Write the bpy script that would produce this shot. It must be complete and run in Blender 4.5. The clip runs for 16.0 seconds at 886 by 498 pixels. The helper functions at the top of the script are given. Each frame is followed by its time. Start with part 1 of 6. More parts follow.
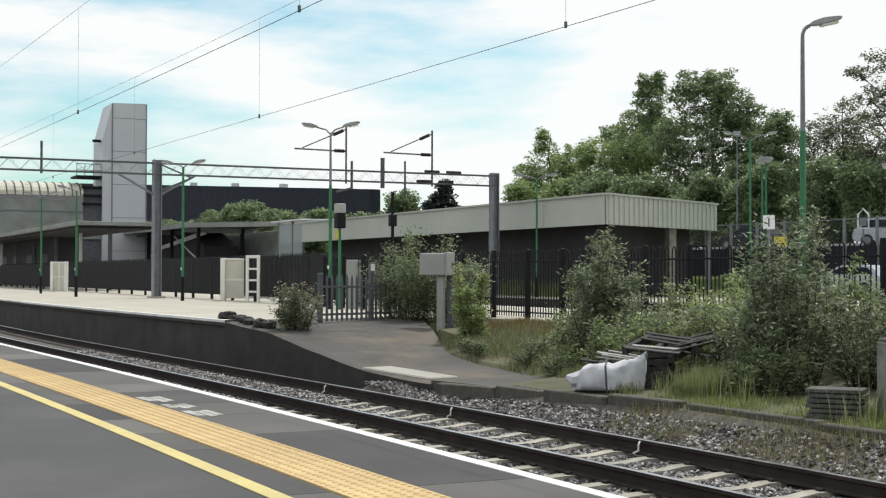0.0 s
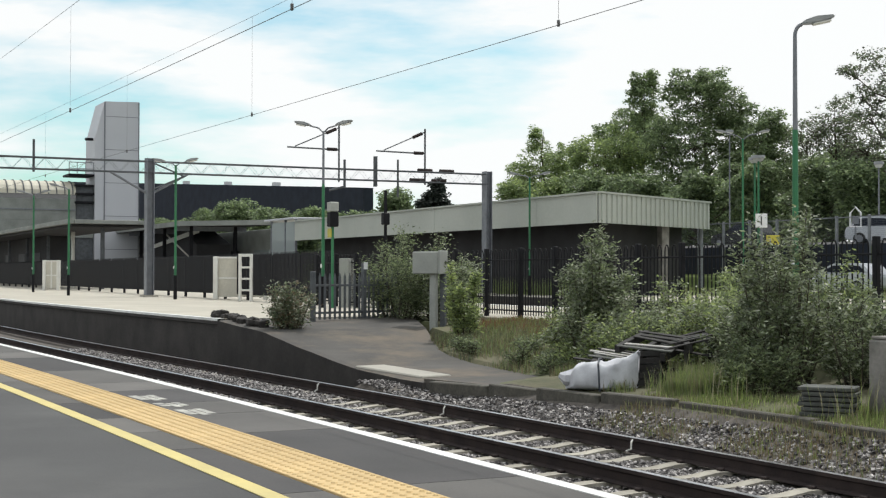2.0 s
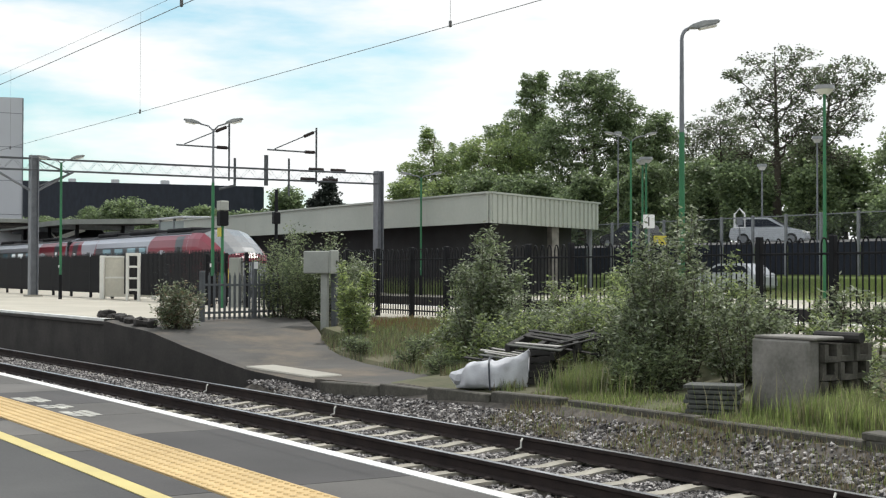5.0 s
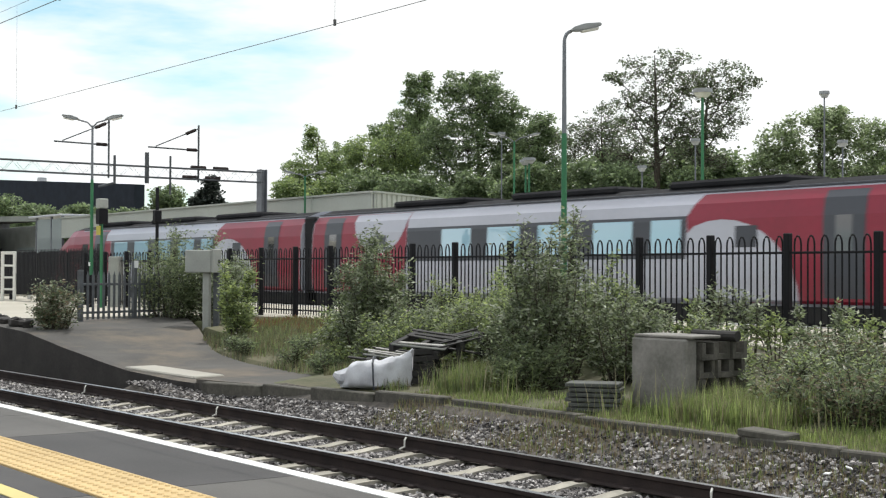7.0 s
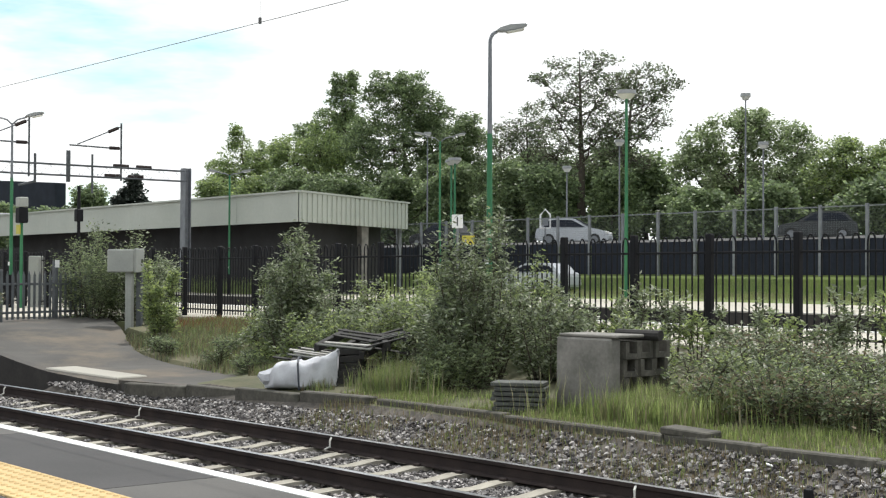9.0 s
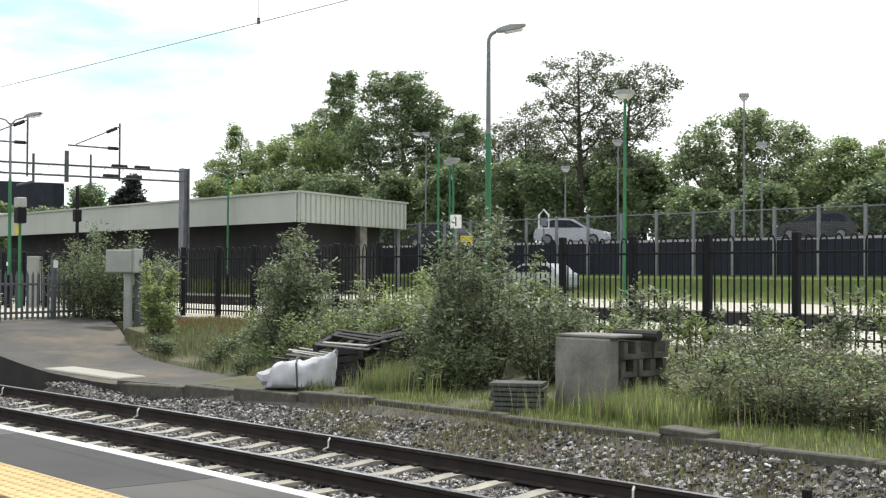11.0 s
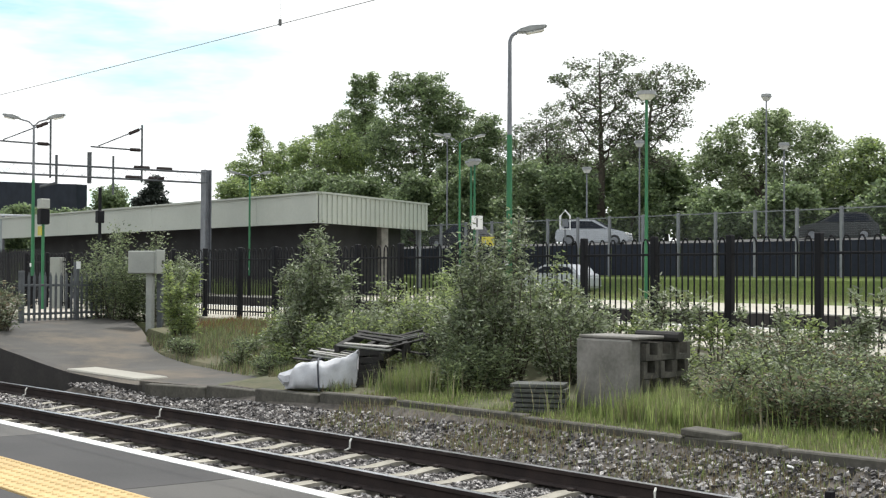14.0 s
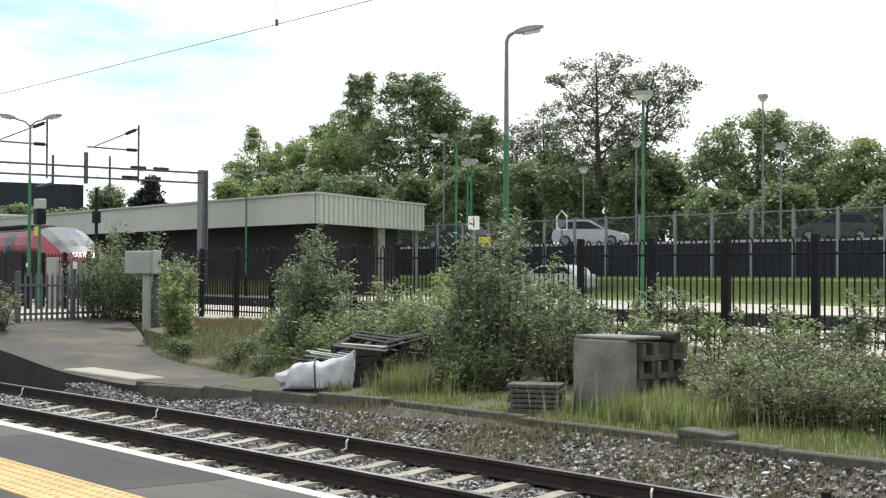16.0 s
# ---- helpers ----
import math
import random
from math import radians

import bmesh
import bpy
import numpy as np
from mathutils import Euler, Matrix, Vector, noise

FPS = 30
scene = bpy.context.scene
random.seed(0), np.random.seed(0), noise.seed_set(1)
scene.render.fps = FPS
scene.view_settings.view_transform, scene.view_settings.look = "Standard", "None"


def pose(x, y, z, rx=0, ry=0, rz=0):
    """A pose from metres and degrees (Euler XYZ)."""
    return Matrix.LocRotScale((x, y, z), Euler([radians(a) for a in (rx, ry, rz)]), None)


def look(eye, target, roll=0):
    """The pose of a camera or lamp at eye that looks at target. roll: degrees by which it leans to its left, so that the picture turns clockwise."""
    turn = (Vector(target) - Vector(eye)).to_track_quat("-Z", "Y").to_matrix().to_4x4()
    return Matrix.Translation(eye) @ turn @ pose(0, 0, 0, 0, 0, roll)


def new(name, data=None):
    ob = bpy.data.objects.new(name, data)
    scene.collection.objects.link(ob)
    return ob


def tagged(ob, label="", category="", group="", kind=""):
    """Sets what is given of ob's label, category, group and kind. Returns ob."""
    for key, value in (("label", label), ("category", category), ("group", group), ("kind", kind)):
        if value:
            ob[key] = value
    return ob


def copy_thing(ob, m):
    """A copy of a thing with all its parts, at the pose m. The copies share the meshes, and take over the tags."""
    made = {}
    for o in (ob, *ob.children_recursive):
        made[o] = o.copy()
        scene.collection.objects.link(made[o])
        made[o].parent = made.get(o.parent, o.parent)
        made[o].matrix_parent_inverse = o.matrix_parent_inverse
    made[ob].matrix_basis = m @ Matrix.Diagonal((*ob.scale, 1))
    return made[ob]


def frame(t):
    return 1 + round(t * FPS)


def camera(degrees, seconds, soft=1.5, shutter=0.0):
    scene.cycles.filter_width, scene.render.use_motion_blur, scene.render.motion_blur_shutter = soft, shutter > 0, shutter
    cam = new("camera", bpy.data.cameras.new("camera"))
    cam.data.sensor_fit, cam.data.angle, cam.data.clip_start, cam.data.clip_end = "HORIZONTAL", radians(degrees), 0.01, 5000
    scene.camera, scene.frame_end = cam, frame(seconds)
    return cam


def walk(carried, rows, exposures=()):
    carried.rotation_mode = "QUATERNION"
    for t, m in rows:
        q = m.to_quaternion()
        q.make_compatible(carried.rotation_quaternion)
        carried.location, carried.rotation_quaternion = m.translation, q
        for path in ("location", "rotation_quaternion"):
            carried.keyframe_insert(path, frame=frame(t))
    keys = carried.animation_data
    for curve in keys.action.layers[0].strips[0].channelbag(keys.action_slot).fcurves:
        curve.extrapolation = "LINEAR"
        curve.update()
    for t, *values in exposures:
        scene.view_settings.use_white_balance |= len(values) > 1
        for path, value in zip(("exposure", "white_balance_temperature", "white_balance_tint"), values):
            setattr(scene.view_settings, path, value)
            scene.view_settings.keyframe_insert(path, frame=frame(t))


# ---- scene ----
EYE = (0.0, 0.0, 0.997)
TRACK_TURN = -63.965


def aim(yaw, pitch, roll):
    """The camera's pose on its tripod; yaw is clockwise from the start, in degrees."""
    h, p = radians(yaw + TRACK_TURN), radians(pitch)
    way = Vector((math.sin(h) * math.cos(p), math.cos(h) * math.cos(p), math.sin(p)))
    return look(EYE, Vector(EYE) + 10 * way, roll)


cam = camera(36.18, 16.0, soft=1.25, shutter=0.07)
PATH = [
    (0.0, aim(0.0, 1.085, 0.12)), (0.5, aim(0.0, 1.06, 0.12)), (1.0, aim(0.0, 1.046, 0.1)), (1.5, aim(0.005, 1.046, 0.095)),
    (1.8, aim(0.02, 1.04, 0.09)), (2.0, aim(0.3, 1.02, 0.1)), (2.5, aim(2.308, 1.025, 0.15)), (3.0, aim(3.369, 1.02, 0.15)),
    (3.5, aim(3.763, 1.026, 0.15)), (3.7, aim(3.9, 1.026, 0.16)), (5.8, aim(6.15, 1.01, 0.17)), (6.0, aim(6.62, 1.009, 0.18)),
    (6.5, aim(8.138, 1.008, 0.21)), (7.0, aim(9.78, 1.008, 0.23)), (7.5, aim(11.02, 1.005, 0.24)), (8.0, aim(11.9, 1.005, 0.24)),
    (8.5, aim(12.525, 1.015, 0.25)), (9.0, aim(12.915, 1.011, 0.24)), (9.2, aim(12.99, 1.011, 0.24)), (11.3, aim(12.97, 1.025, 0.24)),
    (11.5, aim(12.952, 1.025, 0.24)), (12.0, aim(12.877, 1.017, 0.235)), (12.5, aim(12.8, 1.02, 0.22)), (13.0, aim(12.737, 1.015, 0.21)),
    (13.1, aim(12.7, 1.02, 0.21)), (13.4, aim(12.1, 1.06, 0.24)), (13.5, aim(12.082, 1.06, 0.24)), (15.5, aim(12.082, 1.057, 0.25)),
    (15.7, aim(12.1, 1.06, 0.25)), (16.0, aim(12.22, 1.074, 0.26))]
walk(cam, PATH, [(0.0, -0.33), (3.7, -0.31), (6.0, -0.2), (7.5, -0.15), (9.0, -0.04), (12.0, 0.06), (14.0, 0.0), (16.0, 0.0)])

# ---- light ----
SUN_WAY = Vector((-0.26, 0.42, 0.86)).normalized()
world = bpy.data.worlds.new("sky")
scene.world = world
world.use_nodes = True
wn, wl = world.node_tree.nodes, world.node_tree.links
wn.clear()
sky = wn.new("ShaderNodeTexSky")
sky.sky_type, sky.sun_disc = "NISHITA", False
sky.sun_elevation = math.asin(SUN_WAY.z)
sky.sun_rotation = math.atan2(SUN_WAY.x, SUN_WAY.y)
blue_air = wn.new("ShaderNodeBackground")
blue_air.inputs[1].default_value = 0.15
air_tint = wn.new("ShaderNodeMix")
air_tint.data_type, air_tint.blend_type = "RGBA", "MULTIPLY"
air_tint.inputs[0].default_value = 1.0
air_tint.inputs[7].default_value = (0.8, 1.14, 1.06, 1)
wl.new(sky.outputs[0], air_tint.inputs[6])
wl.new(air_tint.outputs[2], blue_air.inputs[0])
cloud_light = wn.new("ShaderNodeBackground")
cloud_light.inputs[0].default_value = (0.98, 1.0, 1.0, 1)
cloud_light.inputs[1].default_value = 1.25
coord = wn.new("ShaderNodeTexCoord")
stretch = wn.new("ShaderNodeMapping")
stretch.inputs["Scale"].default_value = (1.0, 1.0, 4.5)
stretch.inputs["Location"].default_value = (1.7, 0.4, 0.9)
wl.new(coord.outputs["Generated"], stretch.inputs["Vector"])
cloud_noise = wn.new("ShaderNodeTexNoise")
cloud_noise.inputs["Scale"].default_value = 2.2
cloud_noise.inputs["Detail"].default_value = 7
cloud_noise.inputs["Roughness"].default_value = 0.55
wl.new(stretch.outputs[0], cloud_noise.inputs["Vector"])
cloud_cover = wn.new("ShaderNodeValToRGB")
cloud_cover.color_ramp.elements[0].position, cloud_cover.color_ramp.elements[0].color = 0.355, (0.06, 0.06, 0.06, 1)
cloud_cover.color_ramp.elements[1].position, cloud_cover.color_ramp.elements[1].color = 0.485, (1, 1, 1, 1)
wl.new(cloud_noise.outputs[0], cloud_cover.inputs[0])
sky_mix = wn.new("ShaderNodeMixShader")
wl.new(cloud_cover.outputs[0], sky_mix.inputs[0])
wl.new(blue_air.outputs[0], sky_mix.inputs[1])
wl.new(cloud_light.outputs[0], sky_mix.inputs[2])
world_out = wn.new("ShaderNodeOutputWorld")
wl.new(sky_mix.outputs[0], world_out.inputs[0])
sun = new("sun", bpy.data.lights.new("sun", "SUN"))
sun.data.energy, sun.data.angle, sun.data.color = 3.6, radians(0.6), (1.0, 0.975, 0.93)
sun.matrix_world = look(SUN_WAY * 60, (0, 0, 0))


# ---- materials ----
def material(name, base, dark=None, scale=3.0, fine=40.0, rough=0.8, metal=0.0, bump=0.15, spread=0.25, dirt=None, dirt_scale=0.6, vary=0.0, gloss=0.5):
    """A procedural surface: broad patches, fine grain, relief and, where given, dirt in stains and a tone that differs from piece to piece."""
    m = bpy.data.materials.new(name)
    m.use_nodes = True
    n, l = m.node_tree.nodes, m.node_tree.links
    b = n["Principled BSDF"]
    b.inputs["Roughness"].default_value, b.inputs["Metallic"].default_value = rough, metal
    b.inputs["Specular IOR Level"].default_value = gloss
    dark = dark or tuple(c * (1 - spread) for c in base)
    co = n.new("ShaderNodeTexCoord")
    big, small = n.new("ShaderNodeTexNoise"), n.new("ShaderNodeTexNoise")
    for node, s, d in ((big, scale, 4), (small, fine, 3)):
        node.inputs["Scale"].default_value, node.inputs["Detail"].default_value = s, d
        l.new(co.outputs["Object"], node.inputs["Vector"])
    add = n.new("ShaderNodeMath")
    add.operation = "MULTIPLY_ADD"
    add.inputs[1].default_value = 0.45
    l.new(small.outputs[0], add.inputs[0])
    l.new(big.outputs[0], add.inputs[2])
    ramp = n.new("ShaderNodeValToRGB")
    ramp.color_ramp.elements[0].position, ramp.color_ramp.elements[0].color = 0.5, (*dark, 1)
    ramp.color_ramp.elements[1].position, ramp.color_ramp.elements[1].color = 0.95, (*base, 1)
    l.new(add.outputs[0], ramp.inputs[0])
    colour = ramp.outputs[0]
    if dirt:
        stain = n.new("ShaderNodeTexNoise")
        stain.inputs["Scale"].default_value, stain.inputs["Detail"].default_value, stain.inputs["Roughness"].default_value = dirt_scale, 6, 0.65
        l.new(co.outputs["Object"], stain.inputs["Vector"])
        cut = n.new("ShaderNodeValToRGB")
        cut.color_ramp.elements[0].position, cut.color_ramp.elements[1].position = 0.48, 0.68
        l.new(stain.outputs[0], cut.inputs[0])
        mix = n.new("ShaderNodeMix")
        mix.data_type = "RGBA"
        l.new(cut.outputs[0], mix.inputs[0])
        l.new(colour, mix.inputs[6])
        mix.inputs[7].default_value = (*dirt, 1)
        colour = mix.outputs[2]
    if vary:
        info = n.new("ShaderNodeObjectInfo")
        scale_it = n.new("ShaderNodeMapRange")
        scale_it.inputs["To Min"].default_value, scale_it.inputs["To Max"].default_value = 1 - vary, 1 + vary
        l.new(info.outputs["Random"], scale_it.inputs[0])
        hsv = n.new("ShaderNodeHueSaturation")
        l.new(scale_it.outputs[0], hsv.inputs["Value"])
        l.new(colour, hsv.inputs["Color"])
        colour = hsv.outputs[0]
    l.new(colour, b.inputs["Base Color"])
    if bump:
        relief = n.new("ShaderNodeBump")
        relief.inputs["Strength"].default_value, relief.inputs["Distance"].default_value = bump, 0.02
        l.new(add.outputs[0], relief.inputs["Height"])
        l.new(relief.outputs[0], b.inputs["Normal"])
    return m


def leaf_material(name, base, other, through_light=0.35):
    """Foliage: every leaf of the mesh has its own tone, and some light comes through."""
    m = bpy.data.materials.new(name)
    m.use_nodes = True
    n, l = m.node_tree.nodes, m.node_tree.links
    b, out = n["Principled BSDF"], n["Material Output"]
    b.inputs["Roughness"].default_value = 0.5
    geo = n.new("ShaderNodeNewGeometry")
    ramp = n.new("ShaderNodeValToRGB")
    ramp.color_ramp.elements[0].color, ramp.color_ramp.elements[1].color = (*other, 1), (*base, 1)
    l.new(geo.outputs["Random Per Island"], ramp.inputs[0])
    l.new(ramp.outputs[0], b.inputs["Base Color"])
    glow = n.new("ShaderNodeBsdfTranslucent")
    l.new(ramp.outputs[0], glow.inputs[0])
    mix = n.new("ShaderNodeMixShader")
    mix.inputs[0].default_value = through_light
    l.new(b.outputs[0], mix.inputs[1])
    l.new(glow.outputs[0], mix.inputs[2])
    l.new(mix.outputs[0], out.inputs[0])
    return m


def glass_material(name, tint, rough=0.04):
    m = bpy.data.materials.new(name)
    m.use_nodes = True
    b = m.node_tree.nodes["Principled BSDF"]
    b.inputs["Base Color"].default_value = (*tint, 1)
    b.inputs["Roughness"].default_value, b.inputs["Metallic"].default_value = rough, 0.0
    b.inputs["Specular IOR Level"].default_value = 1.0
    b.inputs["Coat Weight"].default_value, b.inputs["Coat Roughness"].default_value = 1.0, 0.02
    return m


ASPHALT = material("asphalt", (0.07, 0.069, 0.069), (0.046, 0.045, 0.045), 0.5, 60, 0.9, dirt=(0.088, 0.086, 0.084), dirt_scale=0.35)
PAVING_PATCH = material("paving_patch", (0.125, 0.118, 0.11), (0.09, 0.085, 0.08), 1.5, 60, 0.9, vary=0.25)
WHITE_LINE = material("white_line_paint", (0.82, 0.82, 0.8), (0.6, 0.6, 0.58), 2, 30, 0.7, bump=0.05)
WORN_WHITE = material("worn_white_paint", (0.5, 0.49, 0.44), (0.2, 0.195, 0.18), 6, 40, 0.8, bump=0.05)
YELLOW_LINE = material("yellow_line_paint", (0.6, 0.5, 0.19), (0.48, 0.4, 0.17), 2, 30, 0.7, bump=0.05)
PAVING_DARK = material("paving_patch_dark", (0.062, 0.058, 0.058), (0.042, 0.04, 0.04), 1.5, 60, 0.9, vary=0.2)
TACTILE = material("tactile_buff", (0.62, 0.45, 0.22), (0.47, 0.335, 0.16), 1.2, 20, 0.85, vary=0.06)
CONCRETE = material("concrete", (0.42, 0.4, 0.35), (0.3, 0.285, 0.25), 0.8, 30, 0.9, dirt=(0.33, 0.31, 0.27), dirt_scale=0.4)
PALE_PAVING = material("pale_paving", (0.47, 0.44, 0.37), (0.36, 0.335, 0.28), 0.5, 20, 0.9, dirt=(0.38, 0.35, 0.29), dirt_scale=0.3)
# near-black tone puts the shade on the platform faces into the colour
DARK_BRICK = material("dark_shaded_brick", (0.045, 0.04, 0.037), (0.02, 0.018, 0.017), 1.5, 20, 0.95, vary=0.3)
RAMP_TAR = material("worn_tarmac", (0.092, 0.086, 0.079), (0.055, 0.052, 0.048), 0.9, 40, 0.95, dirt=(0.14, 0.115, 0.088), dirt_scale=0.7)
RAIL_STEEL = material("rusty_rail", (0.05, 0.037, 0.034), (0.025, 0.02, 0.02), 3, 60, 0.85, metal=0.0, gloss=0.2)
RAIL_TOP = material("worn_rail_head", (0.55, 0.55, 0.58), (0.4, 0.4, 0.42), 3, 60, 0.28, metal=0.9, bump=0.02)
SLEEPER = material("concrete_sleeper", (0.44, 0.41, 0.345), (0.25, 0.232, 0.195), 4, 50, 0.95, vary=0.15)
BALLAST_BED = material("ballast_bed", (0.15, 0.132, 0.115), (0.05, 0.044, 0.038), 8, 25, 0.95, bump=0.6)
SOIL = material("weedy_soil", (0.13, 0.115, 0.07), (0.06, 0.066, 0.032), 1.2, 14, 0.95, bump=0.5, dirt=(0.085, 0.095, 0.04), dirt_scale=0.9)
GRASS_GROUND = material("grass_ground", (0.15, 0.2, 0.045), (0.09, 0.13, 0.035), 0.5, 6, 0.95, bump=0.4)
BLACK_PAINT = material("black_fence_paint", (0.011, 0.011, 0.014), (0.007, 0.007, 0.009), 3, 40, 0.65, bump=0.05, gloss=0.2)
GALVANISED = material("galvanised_steel", (0.24, 0.25, 0.27), (0.16, 0.17, 0.19), 4, 30, 0.6, metal=0.2, bump=0.05)
# darker copy of the galvanised steel; the gate's shade is in its colour
GATE_STEEL = material("shaded_galvanised", (0.13, 0.14, 0.15), (0.075, 0.08, 0.085), 4, 30, 0.7, bump=0.05, gloss=0.3)
GREEN_PAINT = material("green_column_paint", (0.05, 0.21, 0.095), (0.035, 0.14, 0.07), 1.5, 30, 0.5, bump=0.03, gloss=0.3)
GREY_CLAD = material("grey_cladding", (0.56, 0.57, 0.6), (0.51, 0.52, 0.55), 0.3, 12, 0.5, bump=0.04)
FASCIA = material("ribbed_fascia", (0.47, 0.49, 0.44), (0.4, 0.42, 0.375), 0.3, 10, 0.55, bump=0.04)
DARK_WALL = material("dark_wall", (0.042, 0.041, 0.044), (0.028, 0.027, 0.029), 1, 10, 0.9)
DARK_BOARD = material("dark_blue_board", (0.024, 0.029, 0.045), (0.014, 0.017, 0.027), 0.5, 8, 0.8, bump=0.1, gloss=0.2)
CANOPY_GREY = material("weathered_canopy_sheet", (0.27, 0.285, 0.265), (0.18, 0.19, 0.175), 0.8, 10, 0.7)
BARREL_SHEET = material("weathered_barrel_sheet", (0.6, 0.57, 0.47), (0.45, 0.42, 0.34), 1, 10, 0.6)
PALE_PANEL = material("pale_painted_panel", (0.62, 0.59, 0.5), (0.5, 0.47, 0.4), 1.5, 12, 0.6)
MATT_PANE = material("grimy_window", (0.06, 0.065, 0.07), (0.035, 0.038, 0.042), 2, 20, 0.6, gloss=0.3)
WHITE_PAINT = material("white_paint", (0.78, 0.77, 0.72), (0.66, 0.65, 0.6), 2, 20, 0.6, bump=0.05)
BOX_GREY = material("grey_cabinet", (0.36, 0.37, 0.34), (0.28, 0.29, 0.27), 2, 25, 0.6)
BLOCK = material("weathered_concrete_block", (0.27, 0.255, 0.235), (0.14, 0.135, 0.12), 2.5, 30, 0.95, dirt=(0.12, 0.115, 0.1), dirt_scale=1.6)
# mossy concrete, darkened further to carry the shade on its sunless faces
SHADED_CONCRETE = material("mossy_shaded_concrete", (0.15, 0.14, 0.118), (0.045, 0.042, 0.036), 2.5, 30, 0.95, dirt=(0.05, 0.048, 0.038), dirt_scale=2.2)
BAG = material("white_woven_sack", (0.6, 0.61, 0.64), (0.42, 0.42, 0.45), 5, 80, 0.75)
WOOD_DARK = material("black_timber", (0.035, 0.032, 0.03), (0.015, 0.014, 0.013), 5, 40, 0.85)
# pale grey timber whose colour stands in for sunlit slat edges
WOOD_HIGHLIGHT = material("highlight_timber", (0.4, 0.39, 0.37), (0.25, 0.24, 0.22), 5, 40, 0.85)
WOOD_OLD = material("old_grey_board", (0.11, 0.115, 0.105), (0.055, 0.058, 0.052), 5, 40, 0.9)
BARK = material("bark", (0.09, 0.075, 0.055), (0.045, 0.038, 0.03), 4, 20, 0.95)
TRAIN_SILVER = material("silver_train_paint", (0.46, 0.47, 0.54), (0.41, 0.42, 0.48), 0.4, 8, 0.32, bump=0.0, metal=0.1)
TRAIN_RED = material("red_train_paint", (0.26, 0.012, 0.036), (0.2, 0.01, 0.028), 0.4, 8, 0.3, bump=0.0)
TRAIN_DARK = material("charcoal_train_paint", (0.05, 0.055, 0.07), (0.04, 0.043, 0.055), 0.4, 8, 0.35, bump=0.0)
TRAIN_ROOF = material("train_roof_grey", (0.032, 0.032, 0.035), (0.018, 0.018, 0.02), 1.0, 8, 0.9, gloss=0.1)
TRAIN_UNDER = material("train_underframe", (0.03, 0.028, 0.027), (0.015, 0.015, 0.015), 2, 20, 0.8)
YELLOW_FRONT = material("yellow_warning_panel", (0.8, 0.6, 0.02), (0.7, 0.5, 0.02), 1, 10, 0.4, bump=0.0)
# pale blue base colour stands in for bright sky reflected in the windows
SKY_TINT_GLASS = glass_material("sky_tint_train_glass", (0.34, 0.54, 0.66))
DARK_GLASS = glass_material("dark_glass", (0.02, 0.022, 0.025))
WINDSCREEN = glass_material("windscreen_glass", (0.05, 0.055, 0.06), 0.2)
WINDSCREEN.node_tree.nodes["Principled BSDF"].inputs["Coat Roughness"].default_value = 0.2
SHELTER_GLASS = glass_material("pale_shelter_glass", (0.38, 0.43, 0.43), 0.15)
LAMP_SHELL = material("lamp_housing", (0.33, 0.34, 0.34), (0.25, 0.26, 0.26), 5, 30, 0.5, bump=0.02)
WIRE = material("copper_wire", (0.14, 0.14, 0.14), (0.09, 0.09, 0.09), 5, 30, 0.6)
CAR_WHITE = material("white_car_paint", (0.5, 0.52, 0.56), (0.45, 0.47, 0.5), 1, 10, 0.25, bump=0.0)
CAR_BLACK = material("black_car_paint", (0.025, 0.026, 0.03), (0.02, 0.02, 0.024), 1, 10, 0.2, bump=0.0)
TYRE = material("tyre_rubber", (0.02, 0.02, 0.02), (0.014, 0.014, 0.014), 4, 40, 0.85)
SIGN_WHITE = material("sign_white", (0.8, 0.8, 0.8), (0.72, 0.72, 0.72), 3, 30, 0.5, bump=0.0)
SIGN_BLACK = material("sign_black", (0.02, 0.02, 0.02), (0.015, 0.015, 0.015), 3, 30, 0.5, bump=0.0)
SIGN_YELLOW = material("sign_yellow", (0.52, 0.46, 0.06), (0.44, 0.38, 0.05), 3, 30, 0.5, bump=0.0)
LEAF_DARK = leaf_material("leaf_dark", (0.2, 0.25, 0.128), (0.055, 0.07, 0.041), 0.42)
LEAF_MID = leaf_material("leaf_mid", (0.32, 0.385, 0.19), (0.086, 0.112, 0.057), 0.45)
# grey-green leaf; the pale end also paints in sunlit highlights
LEAF_SILVER = leaf_material("leaf_silver_highlight", (0.5, 0.545, 0.39), (0.058, 0.07, 0.043), 0.36)
LEAF_BRIGHT = leaf_material("leaf_bright", (0.5, 0.58, 0.22), (0.16, 0.22, 0.075), 0.5)
TREE_DARK = leaf_material("tree_leaf_dark", (0.26, 0.34, 0.175), (0.075, 0.105, 0.052), 0.42)
TREE_MID = leaf_material("tree_leaf_mid", (0.38, 0.48, 0.22), (0.105, 0.145, 0.065), 0.46)
TREE_BRIGHT = leaf_material("tree_leaf_bright", (0.5, 0.6, 0.22), (0.17, 0.23, 0.078), 0.5)
TREE_GREY = leaf_material("tree_leaf_grey", (0.52, 0.59, 0.37), (0.12, 0.15, 0.08), 0.46)
TREE_BROWN = leaf_material("tree_leaf_brown", (0.2, 0.205, 0.14), (0.065, 0.065, 0.048), 0.35)
GRASS_GREEN = leaf_material("grass_blade_green", (0.31, 0.38, 0.12), (0.1, 0.14, 0.045))
GRASS_DRY = leaf_material("grass_blade_dry", (0.38, 0.35, 0.22), (0.17, 0.16, 0.085))
WEED_BROWN = leaf_material("weed_brown", (0.27, 0.21, 0.13), (0.12, 0.1, 0.06))


